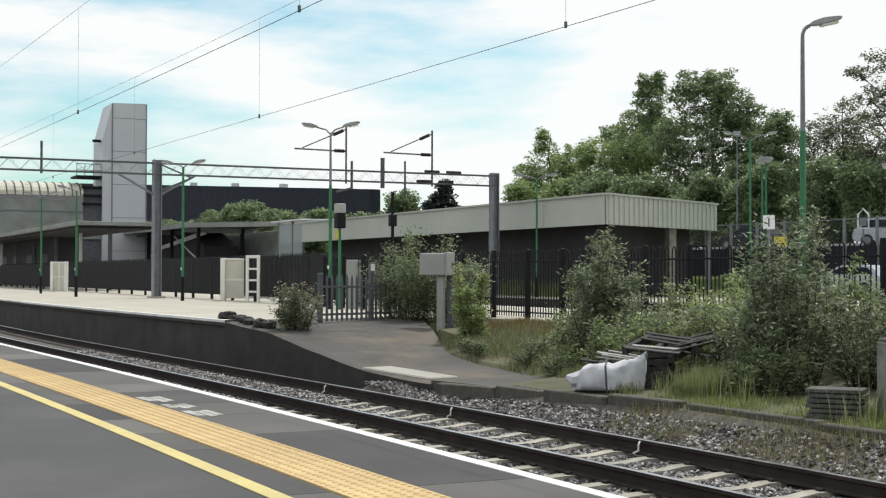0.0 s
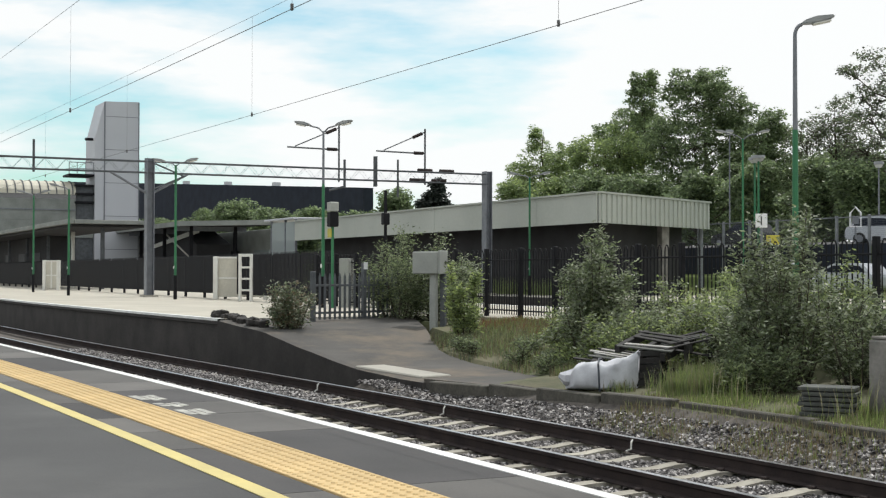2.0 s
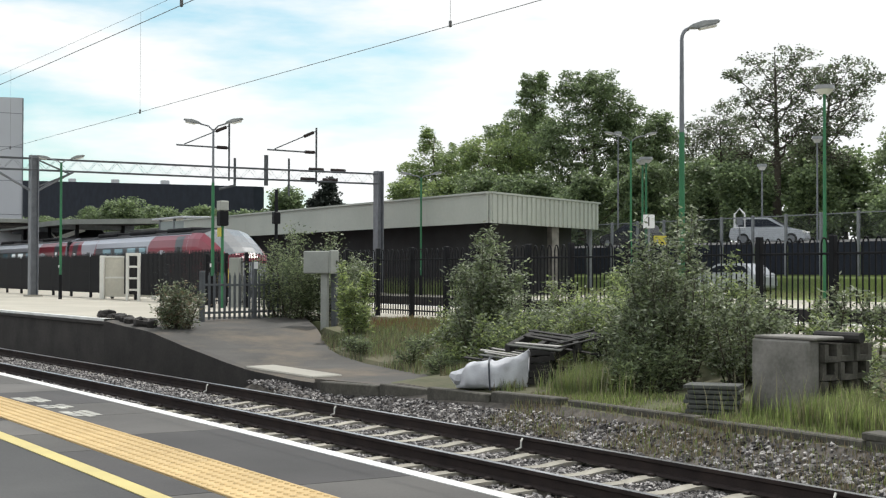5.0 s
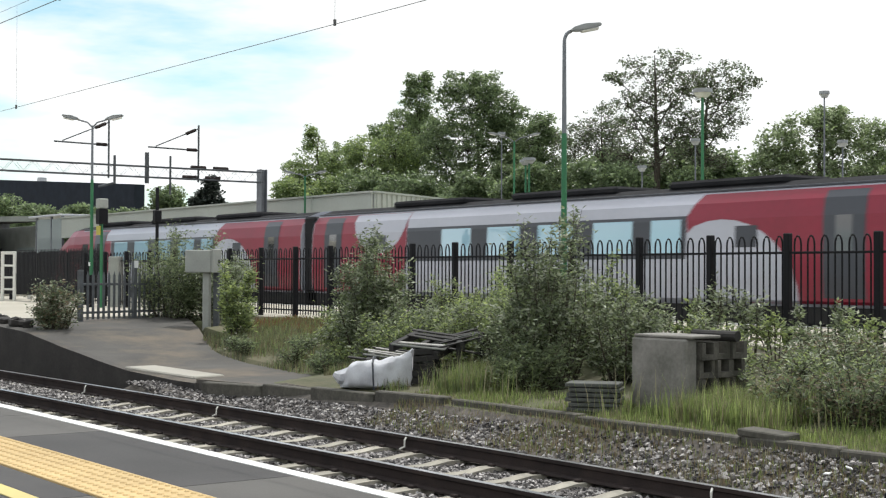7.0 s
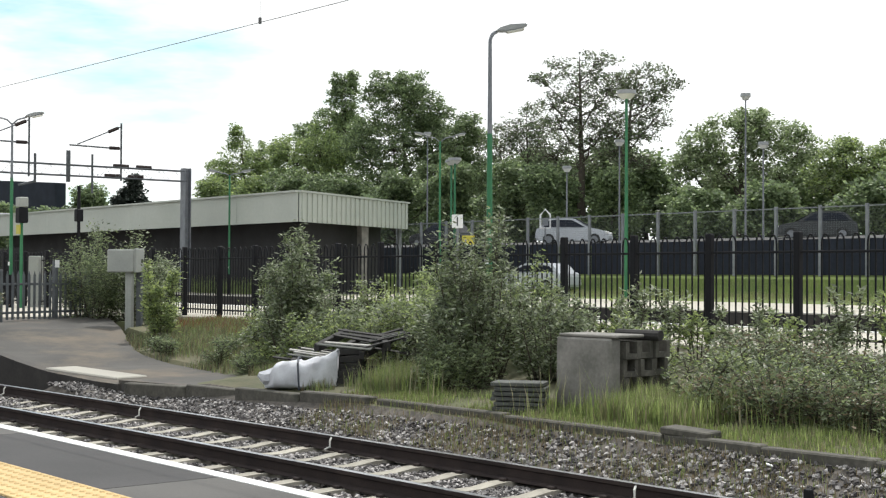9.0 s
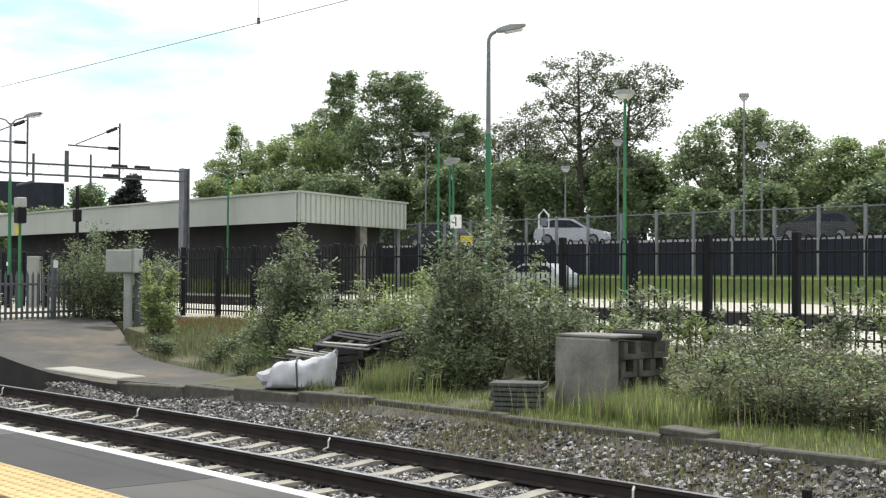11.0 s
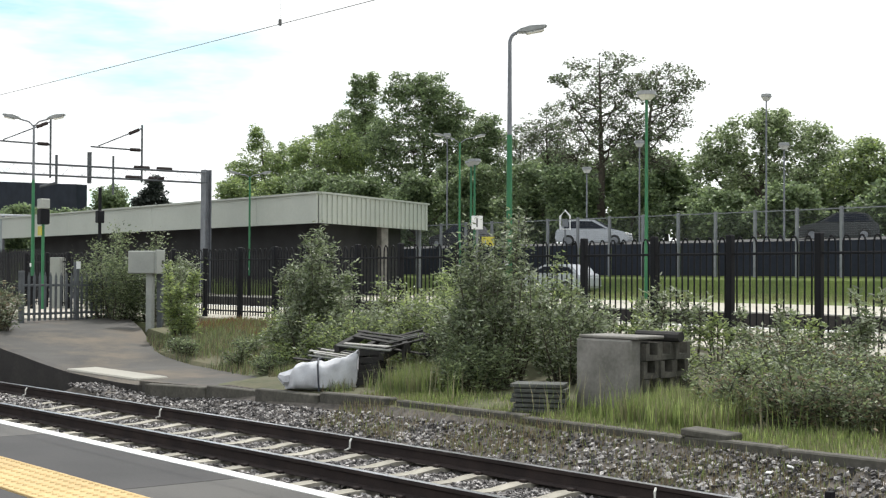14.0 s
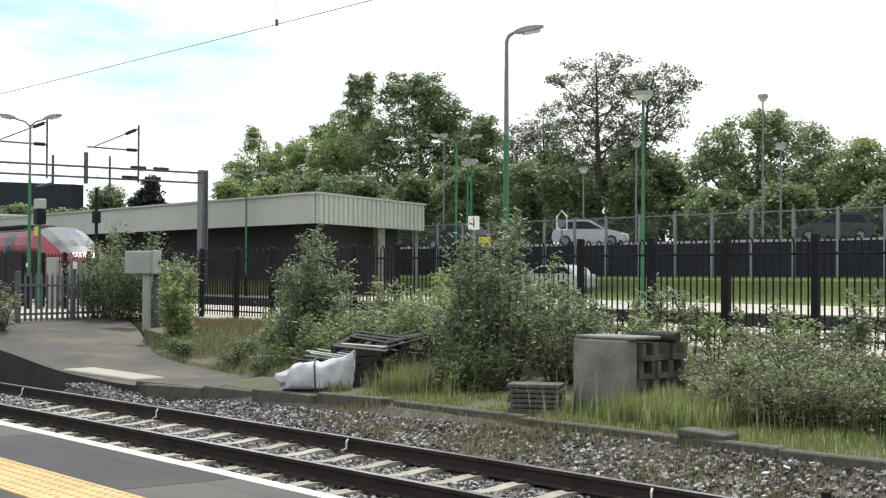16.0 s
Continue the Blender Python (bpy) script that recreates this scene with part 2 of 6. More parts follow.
# ---- building helpers ----
def mesh_of(name, bm, mat, smooth=False):
    me = bpy.data.meshes.new(name)
    bm.normal_update()
    bm.to_mesh(me)
    bm.free()
    for m in (mat if isinstance(mat, (list, tuple)) else (mat,)):
        me.materials.append(m)
    if smooth:
        me.shade_smooth()
    return me


def part(name, bm, mat, parent, label="", smooth=False):
    ob = new(name, mesh_of(name, bm, mat, smooth) if isinstance(bm, bmesh.types.BMesh) else bm)
    ob.parent = parent
    return tagged(ob, label)


def thing(name, label, category, m=None, group="", kind=""):
    ob = new(name)
    ob.matrix_world = m or Matrix()
    return tagged(ob, label, category, group, kind)


def solid(name, bm, mat, label="", category="", group="", kind="", m=None, smooth=False):
    ob = new(name, mesh_of(name, bm, mat, smooth))
    ob.matrix_world = m or Matrix()
    return tagged(ob, label, category, group, kind)


def add_box(bm, lo, hi, bevel=0.0, m=None, index=0):
    vs = [bm.verts.new((x, y, z)) for x in (lo[0], hi[0]) for y in (lo[1], hi[1]) for z in (lo[2], hi[2])]
    fs = [bm.faces.new([vs[i] for i in f]) for f in ((0, 1, 3, 2), (4, 6, 7, 5), (0, 4, 5, 1), (2, 3, 7, 6), (0, 2, 6, 4), (1, 5, 7, 3))]
    for f in fs:
        f.material_index = index
    if bevel:
        bmesh.ops.bevel(bm, geom=list({e for f in fs for e in f.edges}), offset=bevel, segments=1, affect="EDGES")
    if m is not None:
        bmesh.ops.transform(bm, matrix=m, verts=[v for v in vs if v.is_valid] if not bevel else bm.verts[:])
    return bm


def box_bm(lo, hi, bevel=0.0, m=None):
    return add_box(bmesh.new(), lo, hi, bevel, m)


def add_rod(bm, a, b, r0, r1=None, sides=8, caps=True, index=0):
    """A round bar from a to b."""
    a, b, r1 = Vector(a), Vector(b), r0 if r1 is None else r1
    u = (b - a).normalized()
    s = u.orthogonal().normalized()
    t = u.cross(s)
    rings = []
    for p, r in ((a, r0), (b, r1)):
        rings.append([bm.verts.new(p + r * (math.cos(2 * math.pi * i / sides) * s + math.sin(2 * math.pi * i / sides) * t)) for i in range(sides)])
    for i in range(sides):
        bm.faces.new((rings[0][i], rings[0][(i + 1) % sides], rings[1][(i + 1) % sides], rings[1][i])).material_index = index
    if caps:
        bm.faces.new(rings[0][::-1]).material_index = index
        bm.faces.new(rings[1]).material_index = index
    return bm


def rod_bm(a, b, r0, r1=None, sides=8):
    return add_rod(bmesh.new(), a, b, r0, r1, sides)


def add_tube(bm, points, radii, sides=6):
    """A bent, tapered tube along points."""
    points = [Vector(p) for p in points]
    rings = []
    for i, p in enumerate(points):
        u = (points[min(i + 1, len(points) - 1)] - points[max(i - 1, 0)]).normalized()
        s = (u.orthogonal() if abs(u.z) > 0.9 else u.cross(Vector((0, 0, 1)))).normalized()
        t = u.cross(s)
        r = radii[i] if isinstance(radii, (list, tuple)) else radii
        rings.append([bm.verts.new(p + r * (math.cos(2 * math.pi * k / sides) * s + math.sin(2 * math.pi * k / sides) * t)) for k in range(sides)])
    for a, b in zip(rings, rings[1:]):
        for k in range(sides):
            bm.faces.new((a[k], a[(k + 1) % sides], b[(k + 1) % sides], b[k]))
    bm.faces.new(rings[0][::-1])
    bm.faces.new(rings[-1])
    return bm


def prism(bm, outline, axis_lo, axis_hi, axis="z", index=0):
    """An outline of (u, v) pushed along an axis: z takes (x, y), y takes (x, z), x takes (y, z)."""
    put = {"z": lambda u, v, w: (u, v, w), "y": lambda u, v, w: (u, w, v), "x": lambda u, v, w: (w, u, v)}[axis]
    a = [bm.verts.new(put(u, v, axis_lo)) for u, v in outline]
    b = [bm.verts.new(put(u, v, axis_hi)) for u, v in outline]
    n = len(outline)
    for i in range(n):
        bm.faces.new((a[i], a[(i + 1) % n], b[(i + 1) % n], b[i])).material_index = index
    bm.faces.new(a[::-1]).material_index = index
    bm.faces.new(b).material_index = index
    bmesh.ops.recalc_face_normals(bm, faces=bm.faces[:])
    return bm


def bend(s):
    """How far the line has curved sideways at s metres along it."""
    q = max(-50.0, min(0.0, s))
    return -0.001962 * q * q - 0.00002406 * q ** 3


def sweep(outline, s0, s1, step=1.0, offset=0.0):
    """A cross-section of (y, z) carried along the curved line."""
    bm = bmesh.new()
    n = max(1, int((s1 - s0) / step))
    rings = []
    for i in range(n + 1):
        s = s0 + (s1 - s0) * i / n
        rings.append([bm.verts.new((s, offset + y + bend(s), z)) for y, z in outline])
    k = len(outline)
    for a, b in zip(rings, rings[1:]):
        for j in range(k):
            bm.faces.new((a[j], a[(j + 1) % k], b[(j + 1) % k], b[j]))
    bm.faces.new(rings[0][::-1])
    bm.faces.new(rings[-1])
    bmesh.ops.recalc_face_normals(bm, faces=bm.faces[:])
    return bm


# ---- the large structure ----
BOND_PLACES = (-21.4, -17.05, -12.7, -8.2)
EDGE = 3.453            # near platform edge, metres from the camera
RAIL = -0.845           # top of the rails
FAR_EDGE = EDGE + 6.249  # island platform edge
TRAIN_Y = 22.82         # middle of the fast line
FENCE_Y = 15.0


def ground_height(x, y):
    """The lie of the land across the railway."""
    steps = ((-60, -1.09), (8.5, -1.08), (8.75, -1.05), (9.0, -0.98), (9.2, -0.93), (9.6, -0.77), (9.72, -0.7), (9.8, -0.64), (10.1, -0.58), (12.0, -0.42), (14.2, -0.06), (15.2, -0.12), (20.4, -0.3), (20.8, -1.06), (29.0, -1.06), (29.6, -0.3), (38.0, -0.3),
             (39.5, 0.02), (44.0, 0.08), (45.2, 0.9), (46.2, 2.3), (52, 2.5), (60, 3.0), (90, 4.0), (400, 4.0), (3000, 0.0))
    for (a, za), (b, zb) in zip(steps, steps[1:]):
        if a <= y <= b:
            z = za + (zb - za) * (y - a) / (b - a)
            break
    else:
        z = 0.0
    if 8.6 < y < 14.6 and x < -17.5:
        blend = min(1.0, (-17.5 - x) / 2.5)
        beside = ramp_level(x) + (-0.06 - ramp_level(x)) * max(0.0, (y - ramp_back(x)) / (14.2 - ramp_back(x)))
        if y < ramp_back(x) - 0.05:
            beside = -1.06 if x < -20.6 else ramp_level(x) - 0.1
        z = z * (1 - blend) + beside * blend
    return z


def ramp_level(x):
    """The ramp's fall from the platform's end to the track."""
    steps = ((-300, 0.0), (-29.0, 0.0), (-25.8, -0.17), (-24.0, -0.4), (-21.6, -0.64), (-19.8, -0.7), (300, -0.7))
    for (a, za), (b, zb) in zip(steps, steps[1:]):
        if a <= x <= b:
            return za + (zb - za) * (x - a) / (b - a)
    return -0.7


def ramp_back(x):
    """The ramp's far side."""
    return max(11.3, min(13.6, 10.2 + (-19.8 - x) * 0.36))


def build_ground():
    bm = bmesh.new()
    ys = [-3000, -400, -60, 3, 8.5, 8.75, 9.0, 9.2, 9.4, 9.6, 9.72, 9.8, 10.1, 10.5, 11, 11.5, 12, 12.5, 13, 13.5, 14.2, 15.2, 18, 20.4, 20.8, 25, 29, 29.6, 34, 38, 39.5, 41, 44.0, 45.2, 46.2, 49, 52, 56, 60, 75, 90, 180, 400, 1000, 3000]
    xs = [-3000, -1000, -400, -250, -160, -120, -90, -70, -60, -50, -44, -38] + [-34 + 0.75 * i for i in range(48)] + [4, 10, 20, 40, 100, 400, 1000, 3000]
    grid = [[bm.verts.new((x, y, ground_height(x, y) + (0.05 * noise.noise((x * 0.9, y * 0.9, 0)) if 9.6 < y < 15 else 0))) for y in ys] for x in xs]
    for i in range(len(xs) - 1):
        for j in range(len(ys) - 1):
            f = bm.faces.new((grid[i][j], grid[i + 1][j], grid[i + 1][j + 1], grid[i][j + 1]))
            f.material_index = 0 if ys[j] < 9.79 or 20 < ys[j] < 29 else 1 if ys[j] < 20 else 3 if 46 < ys[j] < 62 else 2
    solid("ground", bm, [BALLAST_BED, SOIL, GRASS_GROUND, ASPHALT], kind="structure")


def build_near_platform():
    s0, s1 = -170, 40
    solid("platform_near", sweep([(-14, 0), (0, 0), (0, -0.12), (-0.12, -0.14), (-0.12, -1.15), (-14, -1.15)], s0, s1, 1.0, EDGE), ASPHALT, kind="structure")
    solid("edge_line_white", sweep([(-0.09, 0.001), (-0.005, 0.001), (-0.005, 0.006), (-0.09, 0.006)], s0, s1, 1.0, EDGE), WHITE_LINE, kind="structure")
    solid("safety_line_yellow", sweep([(-1.43, 0.001), (-1.335, 0.001), (-1.335, 0.005), (-1.43, 0.005)], s0, s1, 1.0, EDGE), YELLOW_LINE, kind="structure")
    strip = solid("tactile_strip", sweep([(-1.12, 0.001), (-0.72, 0.001), (-0.72, 0.005), (-1.12, 0.005)], s0, s1, 1.0, EDGE), TACTILE, kind="structure")
    tile = bmesh.new()
    add_box(tile, (-0.198, -0.198, 0), (0.198, 0.198, 0.009), 0.003)
    for i in range(6):
        for j in range(6):
            x, y = -0.165 + 0.066 * i, -0.165 + 0.066 * j
            low = [tile.verts.new((x + 0.019 * math.cos(a), y + 0.019 * math.sin(a), 0.009)) for a in [k * math.pi / 3 for k in range(6)]]
            top = [tile.verts.new((x + 0.012 * math.cos(a), y + 0.012 * math.sin(a), 0.0155)) for a in [k * math.pi / 3 for k in range(6)]]
            for k in range(6):
                tile.faces.new((low[k], low[(k + 1) % 6], top[(k + 1) % 6], top[k]))
            tile.faces.new(top)
    data = mesh_of("tactile_tile", tile, TACTILE)
    for i in range(150):
        s = -2.5 - 0.4 * i
        ob = part("tactile_tile", data, None, strip)
        ob.matrix_world = pose(s, EDGE - 0.92 + bend(s), 0.004, 0, 0, math.degrees(math.atan(bend(s + 0.5) - bend(s - 0.5))))
    # cut and relaid stretches of paving either side of the tactile strip
    for name, lo, hi, shift in (("paving_patch", -0.715, -0.095, 0.0), ("paving_patch_inner", -1.33, -1.125, 1.1)):
        s = -1.5 - shift
        rng = random.Random(5 + int(shift))
        count = int(shift)
        while s > -60:
            length = rng.choice((0.9, 1.2, 1.7, 2.3))
            count += 1
            solid("paving", sweep([(lo, 0.001), (hi, 0.001), (hi, 0.004), (lo, 0.004)], s - length, s - 0.01, 0.5, EDGE), PAVING_DARK if count % 3 == 1 else PAVING_PATCH, kind="structure")
            s -= length
    # worn white letters, too faint to read
    for a, b in ((-10.9, -10.42), (-10.2, -9.86), (-9.66, -9.22)):
        for k, (lo, hi) in enumerate(((-0.68, -0.61), (-0.6, -0.545), (-0.535, -0.48))):
            u, v = a + 0.05 * (k == 1), b - 0.07 * (k != 1)
            solid("platform_marking", sweep([(lo, 0.005), (hi, 0.005), (hi, 0.008), (lo, 0.008)], u, v, 0.2, EDGE), WORN_WHITE, kind="structure")


def rail_outline():
    z = RAIL
    return [(-0.036, z), (0.036, z), (0.036, z - 0.035), (0.009, z - 0.05), (0.009, z - 0.13), (0.07, z - 0.15), (0.07, z - 0.16), (-0.07, z - 0.16), (-0.07, z - 0.15),
            (-0.009, z - 0.13), (-0.009, z - 0.05), (-0.036, z - 0.035)]


def build_track(name, mid, curved, s0, s1, sleepers):
    """Two rails on concrete sleepers."""
    way = thing(name, "railway track with rusty steel rails on concrete sleepers", "railway track", kind="structure")
    path = (lambda s: bend(s)) if curved else (lambda s: 0.0)
    for side in (-0.7525, 0.7525):
        if curved:
            bm = sweep(rail_outline(), s0, s1, 1.0, mid + side)
        else:
            bm = prism(bmesh.new(), [(mid + side + y, z) for y, z in rail_outline()], s0, s1, "x")
        rail = part("rail", bm, [RAIL_STEEL, RAIL_TOP], way, "rust-brown rail with a polished head")
        for f in rail.data.polygons:
            if f.normal.z > 0.9 and f.center.z > RAIL - 0.01:
                f.material_index = 1
    bm = bmesh.new()
    prism(bm, [(-1.25, -0.2), (1.25, -0.2), (1.25, 0), (0.95, 0.015), (0.55, 0.015), (0.3, -0.015), (-0.3, -0.015), (-0.55, 0.015), (-0.95, 0.015), (-1.25, 0)], -0.085, 0.085, "x")
    data = mesh_of("sleeper", bm, SLEEPER)
    clip = bmesh.new()
    for side in (-0.7525, 0.7525):
        for y in (-0.1, 0.1):
            add_box(clip, (-0.04, side + y - 0.03, 0.0), (0.04, side + y + 0.03, 0.03), 0.008)
    clips = mesh_of("rail_clip", clip, RAIL_STEEL)
    for i in range(sleepers):
        s = -2.0 - 0.65 * i
        turn = math.degrees(math.atan(path(s + 0.5) - path(s - 0.5)))
        sl = part("sleeper", data, None, way)
        sl.matrix_world = pose(s, mid + path(s), RAIL - 0.175, 0, 0, turn)
        if i < 60:
            c = part("rail_clip", clips, None, way)
            c.matrix_world = pose(s, mid + path(s), RAIL - 0.16, 0, 0, turn)
    return way


def build_island_platform():
    s0, s1 = -170, -28.5
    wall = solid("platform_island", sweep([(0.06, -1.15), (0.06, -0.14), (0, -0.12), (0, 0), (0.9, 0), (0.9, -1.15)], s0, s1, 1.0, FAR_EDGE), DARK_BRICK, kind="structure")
    solid("platform_island_line", sweep([(-0.008, -0.05), (0.13, -0.05), (0.13, 0.006), (-0.008, 0.006)], s0, s1, 1.0, FAR_EDGE), WHITE_LINE, kind="structure")
    bm = bmesh.new()
    xs = [s0 + (s1 - s0) * i / 140 for i in range(141)]
    top = [[bm.verts.new((x, y, z)) for y, z in ((FAR_EDGE + 0.14 + bend(x), 0.004), (20.5, 0.004), (20.5, -0.13), (20.62, -0.13), (20.62, -1.15))] for x in xs]
    for a, b in zip(top, top[1:]):
        for k in range(4):
            bm.faces.new((a[k], b[k], b[k + 1], a[k + 1]))
    solid("platform_island_paving", bm, PALE_PAVING, kind="structure")
    # the narrow end of the island behind the black fence
    bm = bmesh.new()
    prism(bm, [(14.6, -1.15), (14.6, 0), (20.6, 0), (20.6, -0.12), (20.5, -0.14), (20.5, -1.15)], -28.5, 40, "x")
    solid("platform_island_end", bm, PALE_PAVING, kind="structure")
    solid("platform_edge_course", box_bm((-160, 20.3, 0.006), (40, 20.6, 0.012)), WHITE_LINE, kind="structure")
    # the ramp down from the platform's end, and its brick side
    def edge(x):
        return FAR_EDGE + bend(x)
    def level(x):
        return ramp_level(x)
    bm = bmesh.new()
    rows = []
    for i in range(25):
        x = -28.5 + 9.3 * i / 24
        z = level(x)
        back = ramp_back(x)
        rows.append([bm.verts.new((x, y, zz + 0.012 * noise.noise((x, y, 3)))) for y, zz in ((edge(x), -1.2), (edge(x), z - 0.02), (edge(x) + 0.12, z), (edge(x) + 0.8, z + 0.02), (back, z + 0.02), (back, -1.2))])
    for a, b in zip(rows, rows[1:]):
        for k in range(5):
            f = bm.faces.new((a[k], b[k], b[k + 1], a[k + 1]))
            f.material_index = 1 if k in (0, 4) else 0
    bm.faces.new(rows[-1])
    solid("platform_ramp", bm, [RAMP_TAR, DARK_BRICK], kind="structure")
    bm = bmesh.new()
    add_box(bm, (-1.02, -0.3, -0.12), (1.02, 0.3, 0.03), 0.02)
    solid("crossing_slab", bm, CONCRETE, "pale concrete slab at the foot of the platform ramp", "concrete slab", m=pose(-20.74, 9.5, -0.66, 0, 1.5, 9))
    # the tarmac path that runs on behind the kerb
    solid("path_end", prism(bmesh.new(), [(-19.25, 9.2), (-16.3, 9.9), (-16.35, 10.35), (-17.6, 10.9), (-19.25, 11.3)], -1.2, -0.66), RAMP_TAR, kind="structure")
    # broken coping stones at the end of the platform
    rng = random.Random(3)
    for i in range(16):
        x = -29.6 + 0.2 * i + rng.uniform(-0.06, 0.06)
        w, d, h = rng.uniform(0.07, 0.15), rng.uniform(0.07, 0.14), rng.uniform(0.05, 0.11)
        bm = box_bm((-w, -d, -0.06), (w, d, h), 0.03)
        for v in bm.verts:
            v.co += Vector((rng.uniform(-0.02, 0.02), rng.uniform(-0.02, 0.02), rng.uniform(-0.015, 0.015)))
        solid("coping_stone", bm, DARK_BRICK, "loose dark coping stone at the platform end", "stone", "coping stones at the platform end",
              m=pose(x, edge(x) + 0.2 + 0.25 * rng.random(), level(x) + 0.05, rng.uniform(-12, 12), rng.uniform(-12, 12), rng.uniform(-40, 40)))


def build_far_platform():
    bm = bmesh.new()
    prism(bm, [(29.3, -1.15), (29.3, -0.14), (29.2, -0.12), (29.2, 0), (38.3, 0), (38.3, -1.15)], -230, 60, "x")
    solid("platform_far", bm, PALE_PAVING, kind="structure")
    # dark strip painted in for the shade on the far platform's face
    solid("platform_far_face", box_bm((-230, 29.1, -1.15), (60, 29.195, -0.03)), DARK_BRICK, kind="structure")
    solid("platform_far_line", box_bm((-230, 29.22, 0.002), (60, 29.36, 0.008)), WHITE_LINE, kind="structure")


def build_ballast():
    """Loose angular stones on the track bed and its shoulder."""
    rng = random.Random(11)
    verts, faces = [], []
    cut = ((0, 1, 3, 2), (4, 6, 7, 5), (0, 4, 5, 1), (2, 3, 7, 6), (0, 2, 6, 4), (1, 5, 7, 3))
    corners = [(x, y, z) for x in (-1, 1) for y in (-1, 1) for z in (-1, 1)]
    shapes = []
    for k in range(40):
        m = Euler((rng.random() * 6, rng.random() * 6, rng.random() * 6)).to_matrix()
        shapes.append([m @ Vector([c * rng.uniform(0.35, 0.85) for c in p]) for p in corners])
    for count in range(112000):
        s = -3.5 - 33 * rng.random() ** 1.5
        y = EDGE + 2.9 + 3.62 * rng.random()
        off = y - (EDGE + 4.76)
        if min(abs(off - 0.7525), abs(off + 0.7525)) < 0.085:
            continue
        along = abs(((s + 2.0) / 0.65 - round((s + 2.0) / 0.65)) * 0.65)
        on_sleeper = along < 0.105 and abs(off) < 1.25 and s > -20.0 + 1.2 * noise.noise((s, 0, 0))
        thin = 0.08 if off < 1.25 else 0.05 + 0.5 * (noise.noise((s * 1.3, y * 2.0, 4)) > 0.12)
        if s > -13.5 and y > EDGE + 6.05 + 0.2 * noise.noise((s * 1.5, y, 0)) and rng.random() < thin + 0.12:
            continue
        if on_sleeper and (abs(off) < 0.68 or rng.random() < 0.9):
            continue
        y += bend(s)
        buried = 0.03 if s < -20.0 and abs(off) < 1.25 else 0.0
        z = max(RAIL - 0.21 + buried, ground_height(s, y)) + rng.uniform(-0.008, 0.018)
        r = rng.uniform(0.011, 0.026)
        base = len(verts)
        verts.extend((s + p.x * r * 1.25, y + p.y * r * 1.25, z + p.z * r) for p in rng.choice(shapes))
        faces.extend(tuple(base + i for i in f) for f in cut)
    me = bpy.data.meshes.new("ballast")
    me.from_pydata(verts, [], faces)
    me.materials.append(STONE_MIX)
    tagged(new("ballast", me), "grey and brown crushed stone ballast round the sleepers", "ballast", kind="stuff")


def island_tone(name, a, b, c):
    """Stones of one heap, each with its own tone."""
    m = bpy.data.materials.new(name)
    m.use_nodes = True
    n, l = m.node_tree.nodes, m.node_tree.links
    geo, ramp = n.new("ShaderNodeNewGeometry"), n.new("ShaderNodeValToRGB")
    ramp.color_ramp.elements[0].color, ramp.color_ramp.elements[1].color = (*a, 1), (*c, 1)
    ramp.color_ramp.elements.new(0.5).color = (*b, 1)
    l.new(geo.outputs["Random Per Island"], ramp.inputs[0])
    l.new(ramp.outputs[0], n["Principled BSDF"].inputs["Base Color"])
    n["Principled BSDF"].inputs["Roughness"].default_value = 0.9
    return m


STONE_MIX = island_tone("ballast_stones", (0.022, 0.02, 0.02), (0.125, 0.115, 0.112), (0.56, 0.53, 0.51))

build_ground()
build_near_platform()
build_track("track_near", EDGE + 1.5175, True, -170, 40, 90)
visible_way = build_track("track_visible", EDGE + 4.7615, True, -170, 40, 52)
for joint_s in BOND_PLACES:
    bond = add_tube(bmesh.new(), [(0, 0, -0.02), (0.015, -0.03, -0.05), (0.02, -0.035, -0.12), (-0.04, -0.06, -0.15)], 0.012, 6)
    part("bond_cable", bond, WHITE_PAINT, visible_way, "pale bonding cable at the rail joint").matrix_world = pose(joint_s, EDGE + 5.475 + bend(joint_s), RAIL)
build_track("track_fast", TRAIN_Y, False, -480, 480, 10)
build_track("track_fast_far", TRAIN_Y + 3.5, False, -480, 480, 10)
build_island_platform()
build_far_platform()
build_ballast()


